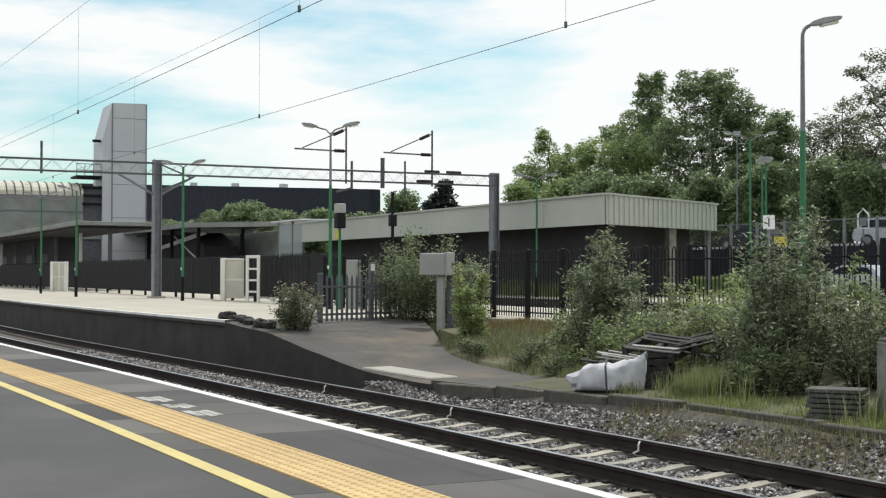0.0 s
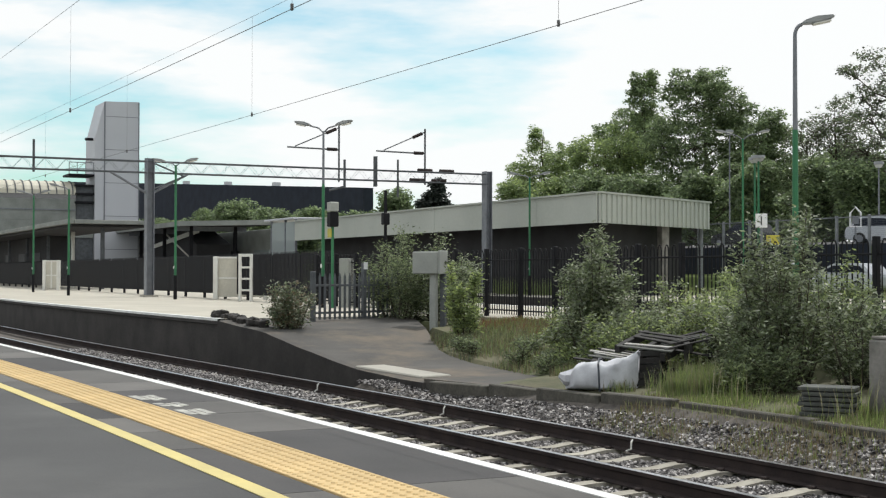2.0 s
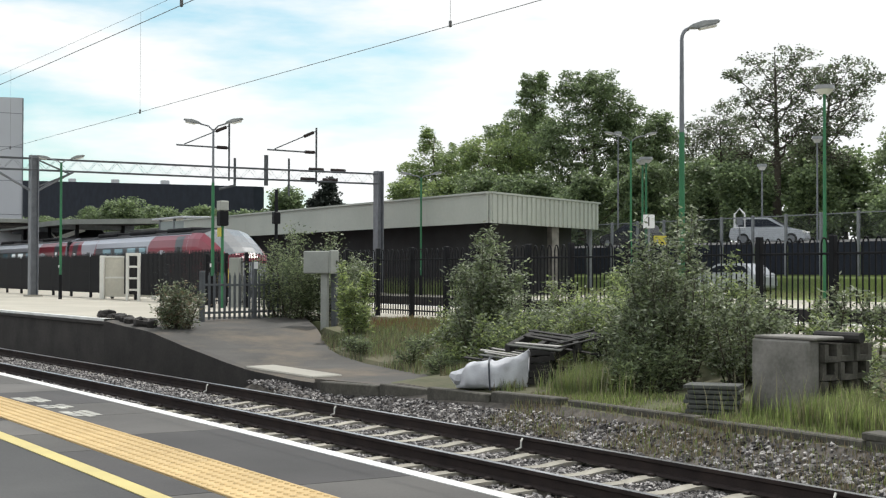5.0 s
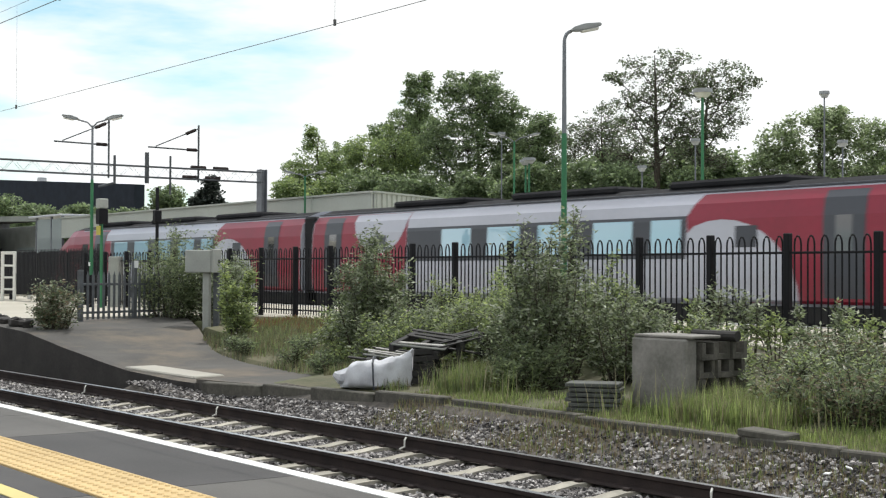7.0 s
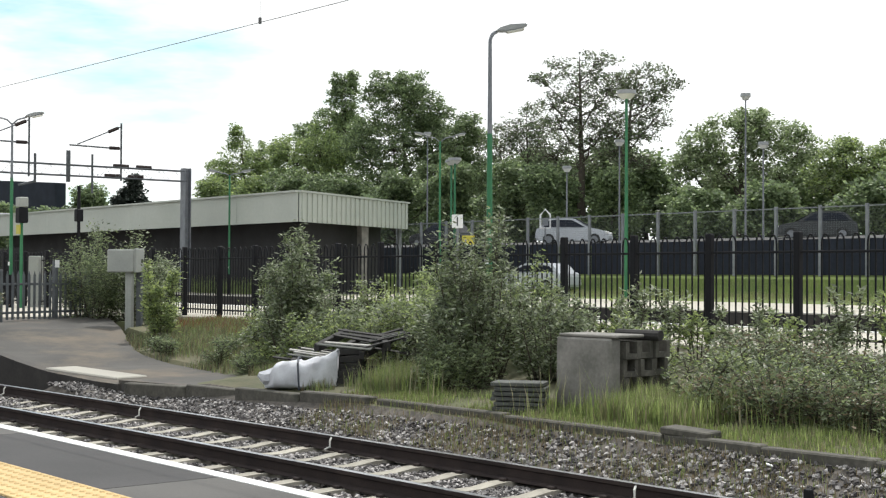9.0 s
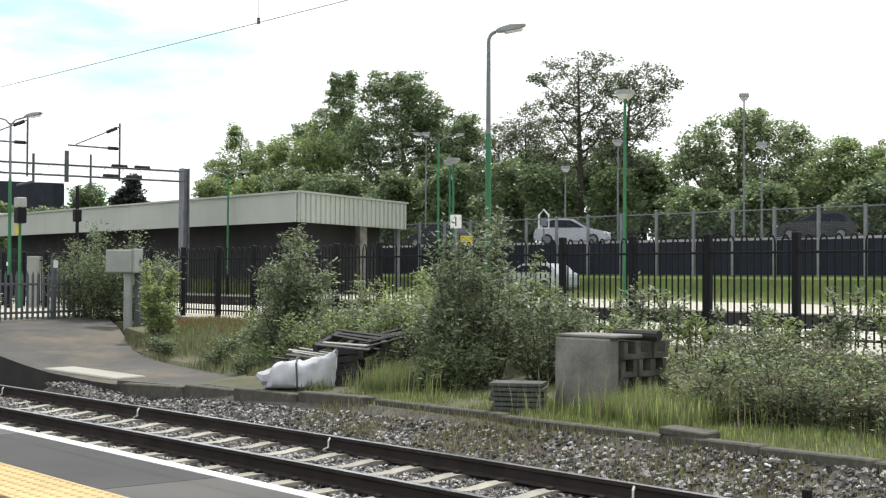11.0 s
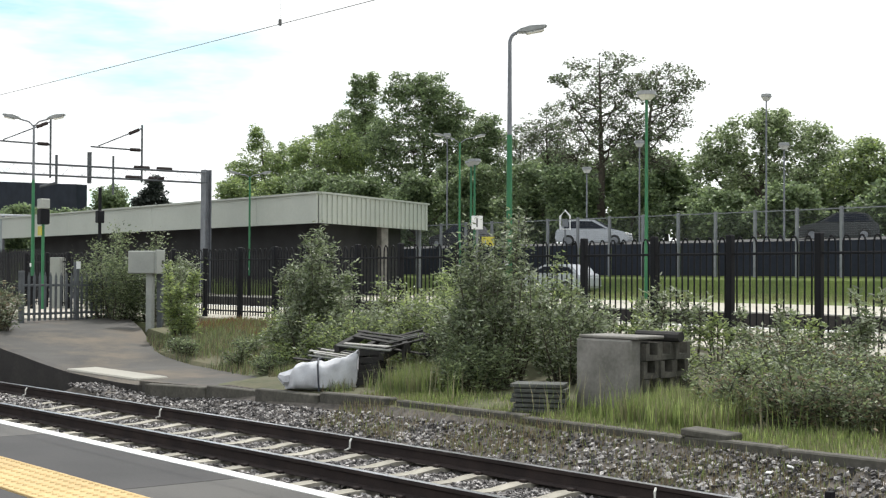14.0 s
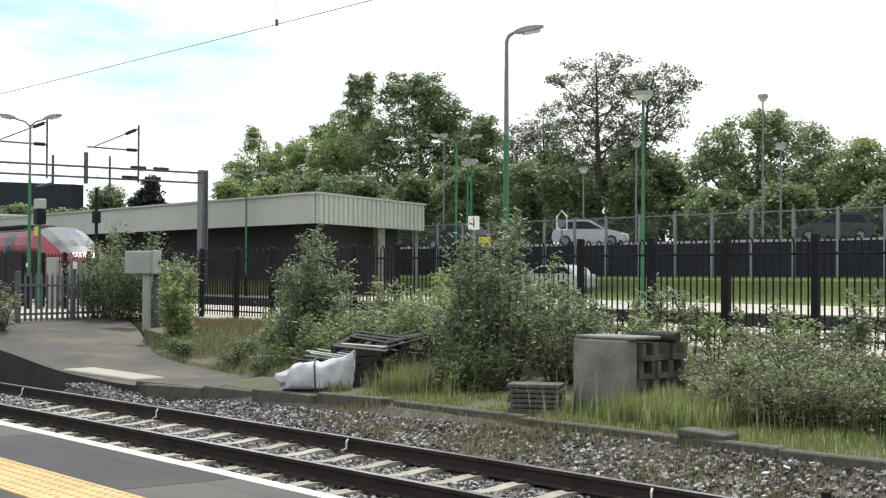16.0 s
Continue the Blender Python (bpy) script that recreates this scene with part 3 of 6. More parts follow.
# ---- fences ----
def build_black_fence():
    """Bow-top bays: upright bars, each pair joined by a hoop over the top rail."""
    posts = [-39.0, -37.45, -35.9, -34.3, -32.7, -31.15, -29.6, -28.0, -26.4, -24.9, -23.35, -21.8, -20.4, -18.75, -17.1, -15.5, -14.0, -12.55, -11.05, -9.5, -8.0, -6.4, -4.8, -3.2]
    post = mesh_of("post", box_bm((-0.05, -0.05, -0.1), (0.05, 0.05, 1.57), 0.012), BLACK_PAINT)
    bar = mesh_of("bar", rod_bm((0, 0, 0.06), (0, 0, 1.42), 0.013, sides=6), BLACK_PAINT)
    gap = 0.115
    hoop = mesh_of("hoop", add_tube(bmesh.new(), [(gap / 2 - gap / 2 * math.cos(a), 0, 1.4 + 0.13 * math.sin(a)) for a in [k * math.pi / 8 for k in range(9)]], 0.013, 6), BLACK_PAINT)
    for i, (a, b) in enumerate(zip(posts, posts[1:])):
        bay = thing("black_fence", "black painted bow-top steel fence bay on the platform edge", "fence", pose(a, FENCE_Y, 0), "bays of the black fence")
        part("post", post, None, bay)
        length = b - a
        n = 2 * round((length - 0.16) / gap / 2)
        start = (length - (n - 1) * gap) / 2
        for k in range(n):
            ob = part("bar", bar, None, bay)
            ob.location = (start + k * gap, 0, 0)
            if k % 2 == 0 and k + 1 < n:
                ob = part("hoop", hoop, None, bay)
                ob.location = (start + k * gap, 0, 0)
        for z, name in ((0.14, "bottom_rail"), (1.28, "top_rail")):
            part(name, box_bm((0.06, -0.02, z), (length - 0.06, 0.02, z + 0.034), 0.006), BLACK_PAINT, bay)
    # black palisade further along the island
    for k in range(4, 30):
        x0 = -28.0 - 2.75 * (k + 1)
        y0 = FENCE_Y + 0.5
        bay = thing("black_palisade", "black pointed palisade fence bay on the island platform", "fence", pose(x0, y0, 0), "bays of the black palisade")
        part("post", box_bm((-0.05, -0.05, 0), (0.05, 0.05, 1.6), 0.01), BLACK_PAINT, bay)
        part("rail", box_bm((0.05, -0.02, 0.3), (2.7, 0.02, 0.36)), BLACK_PAINT, bay)
        part("rail", box_bm((0.05, -0.02, 1.3), (2.7, 0.02, 1.36)), BLACK_PAINT, bay)
        for j in range(20):
            ob = part("pale", PALE_BLACK, None, bay)
            ob.location = (0.12 + 0.132 * j, -0.03, 0.2)


def palisade_pale(height, width):
    """One pressed pale with a pointed head."""
    bm = bmesh.new()
    w = width / 2
    prism(bm, [(-w, 0), (w, 0), (w, height - 0.09), (w * 0.4, height - 0.05), (0, height), (-w * 0.4, height - 0.05), (-w, height - 0.09)], -0.008, 0.008, "y")
    return bm


PALE_BLACK = mesh_of("pale", palisade_pale(1.52, 0.085), BLACK_PAINT)
PALE_GREY = mesh_of("pale", palisade_pale(1.02, 0.062), GATE_STEEL)


def build_gate():
    """The galvanised palisade gate across the end of the platform."""
    p, q = Vector((-27.6, 10.6, 0)), Vector((-28.6, 13.0, 0))
    run = q - p
    turn = math.degrees(math.atan2(run.y, run.x))
    m = pose(p.x, p.y, -0.12, 0, 0, turn)
    gate = thing("palisade_gate", "grey galvanised palisade gate closing the platform ramp", "gate", m)
    n = 17
    for i in range(n):
        ob = part("pale", PALE_GREY, None, gate)
        ob.location = (0.1 + i * run.length / n, 0, 0.1)
    for z in (0.22, 0.82):
        part("rail", box_bm((0, 0.012, z), (run.length, 0.055, z + 0.05), 0.008), GATE_STEEL, gate)
    for x, h in ((-0.06, 1.15), (1.52, 1.35), (run.length, 1.2)):
        part("gate_post", box_bm((x - 0.05, 0.0, -0.2), (x + 0.05, 0.1, h), 0.01), GATE_STEEL, gate)
    part("notice", box_bm((1.46, -0.012, 1.2), (1.58, -0.002, 1.36)), SIGN_WHITE, gate, "small white notice")


def build_mesh_fence():
    """Grey posts with welded mesh, over dark boarding, below the car park."""
    rng = random.Random(2)
    post = mesh_of("post", box_bm((-0.06, -0.06, 0), (0.06, 0.06, 2.8), 0.01), GALVANISED)
    wire = bmesh.new()
    for k in range(15):
        add_rod(wire, (0.05, 0, 1.5 + 0.09 * k), (2.06, 0, 1.5 + 0.09 * k), 0.003, sides=3, caps=False)
    for k in range(27):
        add_rod(wire, (0.07 + 0.075 * k, 0, 1.45), (0.07 + 0.075 * k, 0, 2.75), 0.003, sides=3, caps=False)
    mesh = mesh_of("welded_mesh", wire, GATE_STEEL)
    board = mesh_of("dark_board", box_bm((0.04, 0.08, 0.05), (2.08, 0.14, 1.48), 0.01), DARK_BOARD)
    for k in range(24):
        x = -63.9 + 2.12 * k
        bay = thing("mesh_fence", "grey steel mesh fence bay with dark boarding below", "fence", pose(x, 45, 0.92), "bays of the car park fence")
        part("post", post, None, bay)
        part("welded_mesh", mesh, None, bay)
        part("dark_board", board, None, bay, "dark boarding")
        part("top_rail", box_bm((0.05, -0.02, 2.7), (2.07, 0.02, 2.74)), GALVANISED, bay)


# ---- lamps and overhead line ----
def lamp_head(parent, at, turn, length=0.85, pitch=12):
    """A long flat street-lamp head with a glass bowl beneath."""
    bm = bmesh.new()
    prism(bm, [(0, 0), (length * 0.15, 0.05), (length * 0.5, 0.075), (length, 0.04), (length * 1.02, 0), (length * 0.8, -0.03), (length * 0.3, -0.035)], -0.075, 0.075, "y")
    bmesh.ops.bevel(bm, geom=bm.edges[:], offset=0.016, segments=2, affect="EDGES")
    m = pose(*at, 0, -pitch, turn)
    head = part("lamp_head", bm, LAMP_SHELL, parent, "grey lamp head", smooth=False)
    head.matrix_local = m
    bowl = bmesh.new()
    add_box(bowl, (length * 0.35, -0.065, -0.065), (length * 0.9, 0.065, -0.02), 0.02)
    part("lamp_glass", bowl, WHITE_PAINT, head)


def street_lamp(x, y, z, height, arms, label, green_to=0.75, reach=0.9, rise=0.25, radius=0.05, lean=0.0, swan=False):
    """A column, green below and grey above, with one or more arms; arms are turns in degrees."""
    lamp = thing("platform_lamp", label, "street lamp", pose(x, y, z), "lamp columns of the station")
    mid = height * green_to
    part("column_base", rod_bm((0, 0, 0), (0, 0, 0.9), radius * 1.35, sides=12), BLACK_PAINT, lamp, "black column base")
    part("column", rod_bm((0, 0, 0.9), (0, 0, mid), radius, radius * 0.85, 12), GREEN_PAINT, lamp, "green painted column")
    part("upper_column", rod_bm((0, 0, mid), (lean, 0, height), radius * 0.78, radius * 0.6, 10), GALVANISED if green_to < 0.95 else GREEN_PAINT, lamp)
    for a in arms:
        u = Vector((math.cos(radians(a)), math.sin(radians(a)), 0))
        top = Vector((lean, 0, height))
        bow = [top - Vector((0, 0, 0.05)), top + u * reach * 0.35 + Vector((0, 0, rise * 0.55)), top + u * reach + Vector((0, 0, rise))]
        if swan:
            bow = [top + u * reach * (1 - math.cos(q)) + Vector((0, 0, rise * math.sin(q))) for q in [radians(12 * i) for i in range(8)]]
        part("arm", add_tube(bmesh.new(), bow, radius * (0.58 if swan else 0.45), 8), GALVANISED, lamp)
        lamp_head(lamp, top + u * (reach - 0.05) + Vector((0, 0, rise)), a, 0.56 if swan else 0.52)
    part("door", box_bm((-0.05, -radius * 1.35 - 0.01, 0.55), (0.05, -radius * 1.2, 0.88), 0.006), BLACK_PAINT, lamp)
    part("number_plate", box_bm((-0.04, -radius * 1.1 - 0.012, 1.15), (0.04, -radius * 1.0, 1.25)), SIGN_WHITE, lamp, "small white plate")
    return lamp


def post_top_lamp(x, y, z, height, colour, label):
    """A column with a round flat lamp on top."""
    lamp = thing("car_park_lamp", label, "street lamp", pose(x, y, z), "lamp columns of the car park")
    k = 1.0 if colour is GREEN_PAINT else 0.68
    part("column", rod_bm((0, 0, 0), (0, 0, height), 0.08 * k, 0.055 * k, 10), colour, lamp)
    head = part("lamp_head", rod_bm((0, 0, height + 0.16), (0, 0, height + 0.32), 0.4 * k, 0.37 * k, 18), LAMP_SHELL, lamp, "round grey lamp head")
    part("lamp_bowl", rod_bm((0, 0, height - 0.02), (0, 0, height + 0.16), 0.2 * k, 0.36 * k, 18), WHITE_PAINT, head, "pale lamp bowl")
    return lamp


def truss_boom(parent, x, y0, y1, z0, z1, depth=0.35):
    """A lattice beam across the tracks."""
    for z in (z0, z1):
        for d in (-depth / 2, depth / 2):
            part("chord", box_bm((x + d - 0.03, y0, z - 0.027), (x + d + 0.03, y1, z + 0.027), 0.008), GATE_STEEL, parent)
    n = int((y1 - y0) / 0.42)
    for d in (-depth / 2, depth / 2):
        bm = bmesh.new()
        for i in range(n):
            a, b = y0 + (y1 - y0) * i / n, y0 + (y1 - y0) * (i + 1) / n
            add_rod(bm, (x + d, a, z0 if i % 2 else z1), (x + d, b, z1 if i % 2 else z0), 0.007, sides=5)
        part("lattice", bm, GALVANISED, parent)


def build_gantry():
    gantry = thing("overhead_gantry", "grey steel lattice gantry carrying the overhead wires", "gantry")
    x = -55.5
    for y, w in ((13.95, 0.22), (29.75, 0.22), (-3.0, 0.22)):
        bm = bmesh.new()
        add_box(bm, (x - w, y - 0.16, 0), (x + w, y - 0.13, 5.72))
        add_box(bm, (x - w, y + 0.13, 0), (x + w, y + 0.16, 5.72))
        add_box(bm, (x - 0.02, y - 0.13, 0), (x + 0.02, y + 0.13, 5.72))
        part("mast", bm, GALVANISED, gantry)
        part("base_plate", box_bm((x - 0.35, y - 0.3, 0), (x + 0.35, y + 0.3, 0.08)), CONCRETE, gantry)
    truss_boom(gantry, x, -3.0, 29.7, 5.12, 5.58)
    for s in (-1, 1):
        part("brace", rod_bm((x, 13.95 + 0.16 * s, 4.3), (x, 13.95 + 1.6 * s, 5.1), 0.05), GALVANISED, gantry)
    for z0, z1 in ((5.5, 5.0), (4.45, 5.0)):
        part("side_bracket", rod_bm((x + 0.2, 14.1, z0), (x + 0.2, 15.35, z1), 0.035), GATE_STEEL, gantry)
    # droppers with cantilevers over the two fast lines
    for y, reach in ((22.35, -2.4), (26.55, -2.4)):
        part("drop_tube", rod_bm((x, y, 5.0), (x, y, 7.55), 0.045), GATE_STEEL, gantry)
        part("cantilever", rod_bm((x, y, 6.42), (x, y + reach, 6.45), 0.035), GATE_STEEL, gantry)
        part("stay", rod_bm((x, y, 7.4), (x, y + reach * 0.85, 6.5), 0.025), GATE_STEEL, gantry)
        part("insulator", rod_bm((x, y - 0.1, 6.43), (x, y - 0.55, 6.43), 0.075, sides=10), RAIL_STEEL, gantry, "ribbed dark insulator")
        part("insulator", rod_bm((x, y - 0.15, 7.33), (x, y - 0.6, 7.13), 0.075, sides=10), RAIL_STEEL, gantry, "ribbed dark insulator")
    for y, lo, hi, r in ((22.62, 4.75, 6.0, 0.06), (24.1, 4.85, 6.2, 0.1), (25.2, 4.4, 6.1, 0.05), (9.3, 5.0, 6.3, 0.05)):
        part("feeder_tube", rod_bm((x, y, lo), (x, y, hi), r), GATE_STEEL, gantry)
    part("foot_bracket", rod_bm((x, 22.6, 4.8), (x, 21.9, 4.62), 0.05), GATE_STEEL, gantry)
    for y in (26.2, 27.3):
        part("insulator", rod_bm((x, y, 5.65), (x, y + 0.7, 5.65), 0.09, sides=10), RAIL_STEEL, gantry, "ribbed dark insulator")
        part("insulator", rod_bm((x, y - 0.4, 5.2), (x, y + 0.3, 5.2), 0.09, sides=10), RAIL_STEEL, gantry, "ribbed dark insulator")


def build_wires():
    for name, y, lo in (("overhead_wire", 5.0, 3.74), ("overhead_wire", 8.23, 3.84)):
        wire = thing(name, "thin dark overhead contact wire with its catenary", "overhead wire", group="overhead wires")
        pts = [(s, y + 0.6 * bend(s), lo + 0.0002 * max(0, -s - 10) ** 1.6) for s in range(-150, 31, 3)]
        part("contact_wire", add_tube(bmesh.new(), pts, 0.0045, 5), WIRE, wire)
        sag = [(s, y + 0.6 * bend(s), lo + 1.8 + 0.3 * ((s + 24) / 32) ** 2) for s in range(-56, 9, 2)]
        part("catenary_wire", add_tube(bmesh.new(), sag, 0.0035, 5), WIRE, wire)
        for s in (-41.2, -32, -23.5, -13.3, -4):
            part("dropper", rod_bm((s, y + 0.6 * bend(s), lo + 0.02), (s, y + 0.6 * bend(s), lo + 1.8 + 0.3 * ((s + 24) / 32) ** 2), 0.0022, sides=4), WIRE, wire)
            part("clip", box_bm((s - 0.018, y + 0.6 * bend(s) - 0.014, lo - 0.015), (s + 0.018, y + 0.6 * bend(s) + 0.014, lo + 0.06), 0.005), WIRE, wire)


# ---- buildings ----
def build_station_building():
    """The flat-roofed building on the far platform with a deep ribbed fascia."""
    hall = thing("station_building", "low flat-roofed station building with a pale ribbed metal fascia", "building")
    out = [(-48.0, 31.0), (-52.6, 40.2), (-84.5, 40.2), (-84.5, 31.0)]
    inset = [(-50.2, 32.6), (-53.6, 39.4), (-83.5, 39.4), (-83.5, 32.6)]
    part("wall", prism(bmesh.new(), inset, 0.0, 3.3), DARK_WALL, hall)
    part("roof", prism(bmesh.new(), out, 3.25, 4.3), DARK_WALL, hall)
    # the fascia: ribbed sheets round the roof
    for a, b, pitch in ((out[3], out[0], 0.0), (out[0], out[1], 0.42)):
        a, b = Vector(a), Vector(b)
        run, u = (b - a).length, (b - a).normalized()
        side = Vector((u.y, -u.x))
        bm = bmesh.new()
        add_box(bm, (0, -0.04, 3.12), (run, 0.03, 4.36))
        m = Matrix.Translation((a.x + side.x * 0.05, a.y + side.y * 0.05, 0)) @ Matrix.Rotation(math.atan2(u.y, u.x), 4, "Z")
        if pitch:
            n = int(run / 0.42)
            for i in range(n):
                x = run * (i + 0.25) / n
                add_box(bm, (x, -0.1, 3.12), (x + 0.2, -0.04, 4.34))
        else:
            for x in (10.4, 21.0, 31.5):
                add_box(bm, (x, -0.05, 3.12), (x + 0.06, -0.04, 4.36))
        add_box(bm, (-0.05, -0.14, 4.36), (run + 0.05, 0.12, 4.44))
        fascia = part("fascia", bm, FASCIA, hall, "pale ribbed metal fascia")
        fascia.matrix_local = m
    for x, y in ((-51.2, 36.6),):
        part("pillar", box_bm((x - 0.2, y - 0.2, 0), (x + 0.2, y + 0.2, 3.2), 0.02), BLOCK, hall)
    part("downpipe", rod_bm((-52.9, 40.0, 0.3), (-52.9, 40.0, 4.2), 0.12), GALVANISED, hall)
    # the glazed end towards the canopy
    shelter = thing("glazed_shelter", "pale glazed waiting shelter beside the station building", "shelter")
    for x in (-89.4, -86.6, -84.6):
        part("frame_post", box_bm((x - 0.07, 30.95, 0), (x + 0.07, 31.1, 4.55), 0.01), GALVANISED, shelter)
    part("glass_pane", box_bm((-89.3, 31.0, 1.2), (-86.7, 31.03, 4.4)), SHELTER_GLASS, shelter)
    part("glass_pane", box_bm((-86.5, 31.0, 1.2), (-84.7, 31.03, 4.4)), SHELTER_GLASS, shelter)
    part("shelter_roof", box_bm((-90.5, 30.8, 4.55), (-84.55, 35, 4.68), 0.02), GREY_CLAD, shelter)


def build_canopy():
    """The long platform canopy on steel posts."""
    roof = thing("platform_canopy", "long flat grey platform canopy on dark steel posts", "canopy")
    part("roof", prism(bmesh.new(), [(-108.5, 29.8), (-101.5, 36.0), (-190, 36.5), (-190, 29.8)], 4.85, 5.0), DARK_WALL, roof)
    part("fascia", prism(bmesh.new(), [(-108.5, 29.7), (-101.4, 36.0), (-101.6, 36.0), (-108.7, 29.9), (-190, 29.9), (-190, 29.7)], 4.8, 5.2), CANOPY_GREY, roof, "pale grey fascia")
    for i in range(9):
        x = -110 - 8.5 * i
        part("post", box_bm((x - 0.14, 31.0, 0), (x + 0.14, 31.28, 4.85), 0.01), BLACK_PAINT, roof)
        part("post", box_bm((x - 0.14, 34.8, 0), (x + 0.14, 35.08, 4.85), 0.01), WHITE_PAINT if i % 3 == 1 else BLACK_PAINT, roof)
        part("bracket", box_bm((x - 0.08, 30.0, 4.45), (x + 0.08, 35.9, 4.84), 0.01), GALVANISED, roof)
    back = thing("platform_building", "dark brick platform building under the long canopy", "building")
    part("wall", box_bm((-190, 36.6, 0), (-104, 38.2, 4.6), 0.02), CANOPY_GREY, back)
    for i in range(9):
        part("window", box_bm((-110 - 8 * i, 36.56, 1.2), (-106 - 8 * i, 36.6, 2.9), 0.005), MATT_PANE if i % 3 else SHELTER_GLASS, back)
    stair = thing("footbridge_stair", "dark covered stair climbing to the footbridge", "stairs")
    bm = bmesh.new()
    prism(bm, [(-131, 3.0), (-131, 4.7), (-117, 4.7), (-112, 3.4), (-112, 0), (-120, 0)], 32.2, 35.2, "y")
    part("stair_body", bm, DARK_WALL, stair)
    part("handrail", rod_bm((-122, 32.1, 4.6), (-112, 32.1, 1.8), 0.07), WHITE_PAINT, stair, "pale handrail")
    part("stringer", prism(bmesh.new(), [(-128, 3.1), (-111, 4.35), (-111, 4.7), (-128, 3.45)], 32.0, 32.12, "y"), WHITE_PAINT, stair, "white sloping stair stringer")
    rail = thing("platform_railing", "white railing on the far platform below the canopy", "railing", pose(-100, 30.6, 0))
    for z in (0.95, 1.75):
        part("rail", box_bm((-9, -0.03, z), (3, 0.03, z + 0.08), 0.01), WHITE_PAINT, rail)
    for k in range(25):
        part("baluster", box_bm((-9 + 0.5 * k - 0.03, -0.025, 0.0 if k % 4 == 0 else 0.95), (-9 + 0.5 * k + 0.03, 0.025, 1.75)), WHITE_PAINT, rail)
    # the older canopy on the island platform
    low = thing("island_canopy", "older grey canopy on the island platform with dark soffit", "canopy")
    part("roof", box_bm((-190, 15.9, 3.9), (-81.5, 20.4, 4.1), 0.02), CANOPY_GREY, low)
    part("fascia", box_bm((-190, 15.6, 3.88), (-81, 15.9, 4.15), 0.02), CANOPY_GREY, low, "grey fascia board")
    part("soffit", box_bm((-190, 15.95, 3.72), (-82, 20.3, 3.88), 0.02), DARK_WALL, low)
    part("end_fascia", box_bm((-81.4, 15.95, 3.88), (-81.1, 20.4, 4.12), 0.02), CANOPY_GREY, low)
    for i in range(8):
        x = -83 - 9 * i
        part("post", box_bm((x - 0.12, 17.9, 0), (x + 0.12, 18.1, 3.9), 0.01), WHITE_PAINT if i % 4 == 1 else GATE_STEEL, low)
    wall = thing("waiting_room", "dark brick waiting room under the island canopy", "building")
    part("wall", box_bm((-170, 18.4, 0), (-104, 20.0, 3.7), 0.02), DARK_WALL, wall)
    for i in range(6):
        part("window", box_bm((-109.5 - 7 * i, 18.36, 1.1), (-106.5 - 7 * i, 18.4, 2.5), 0.005), MATT_PANE, wall)


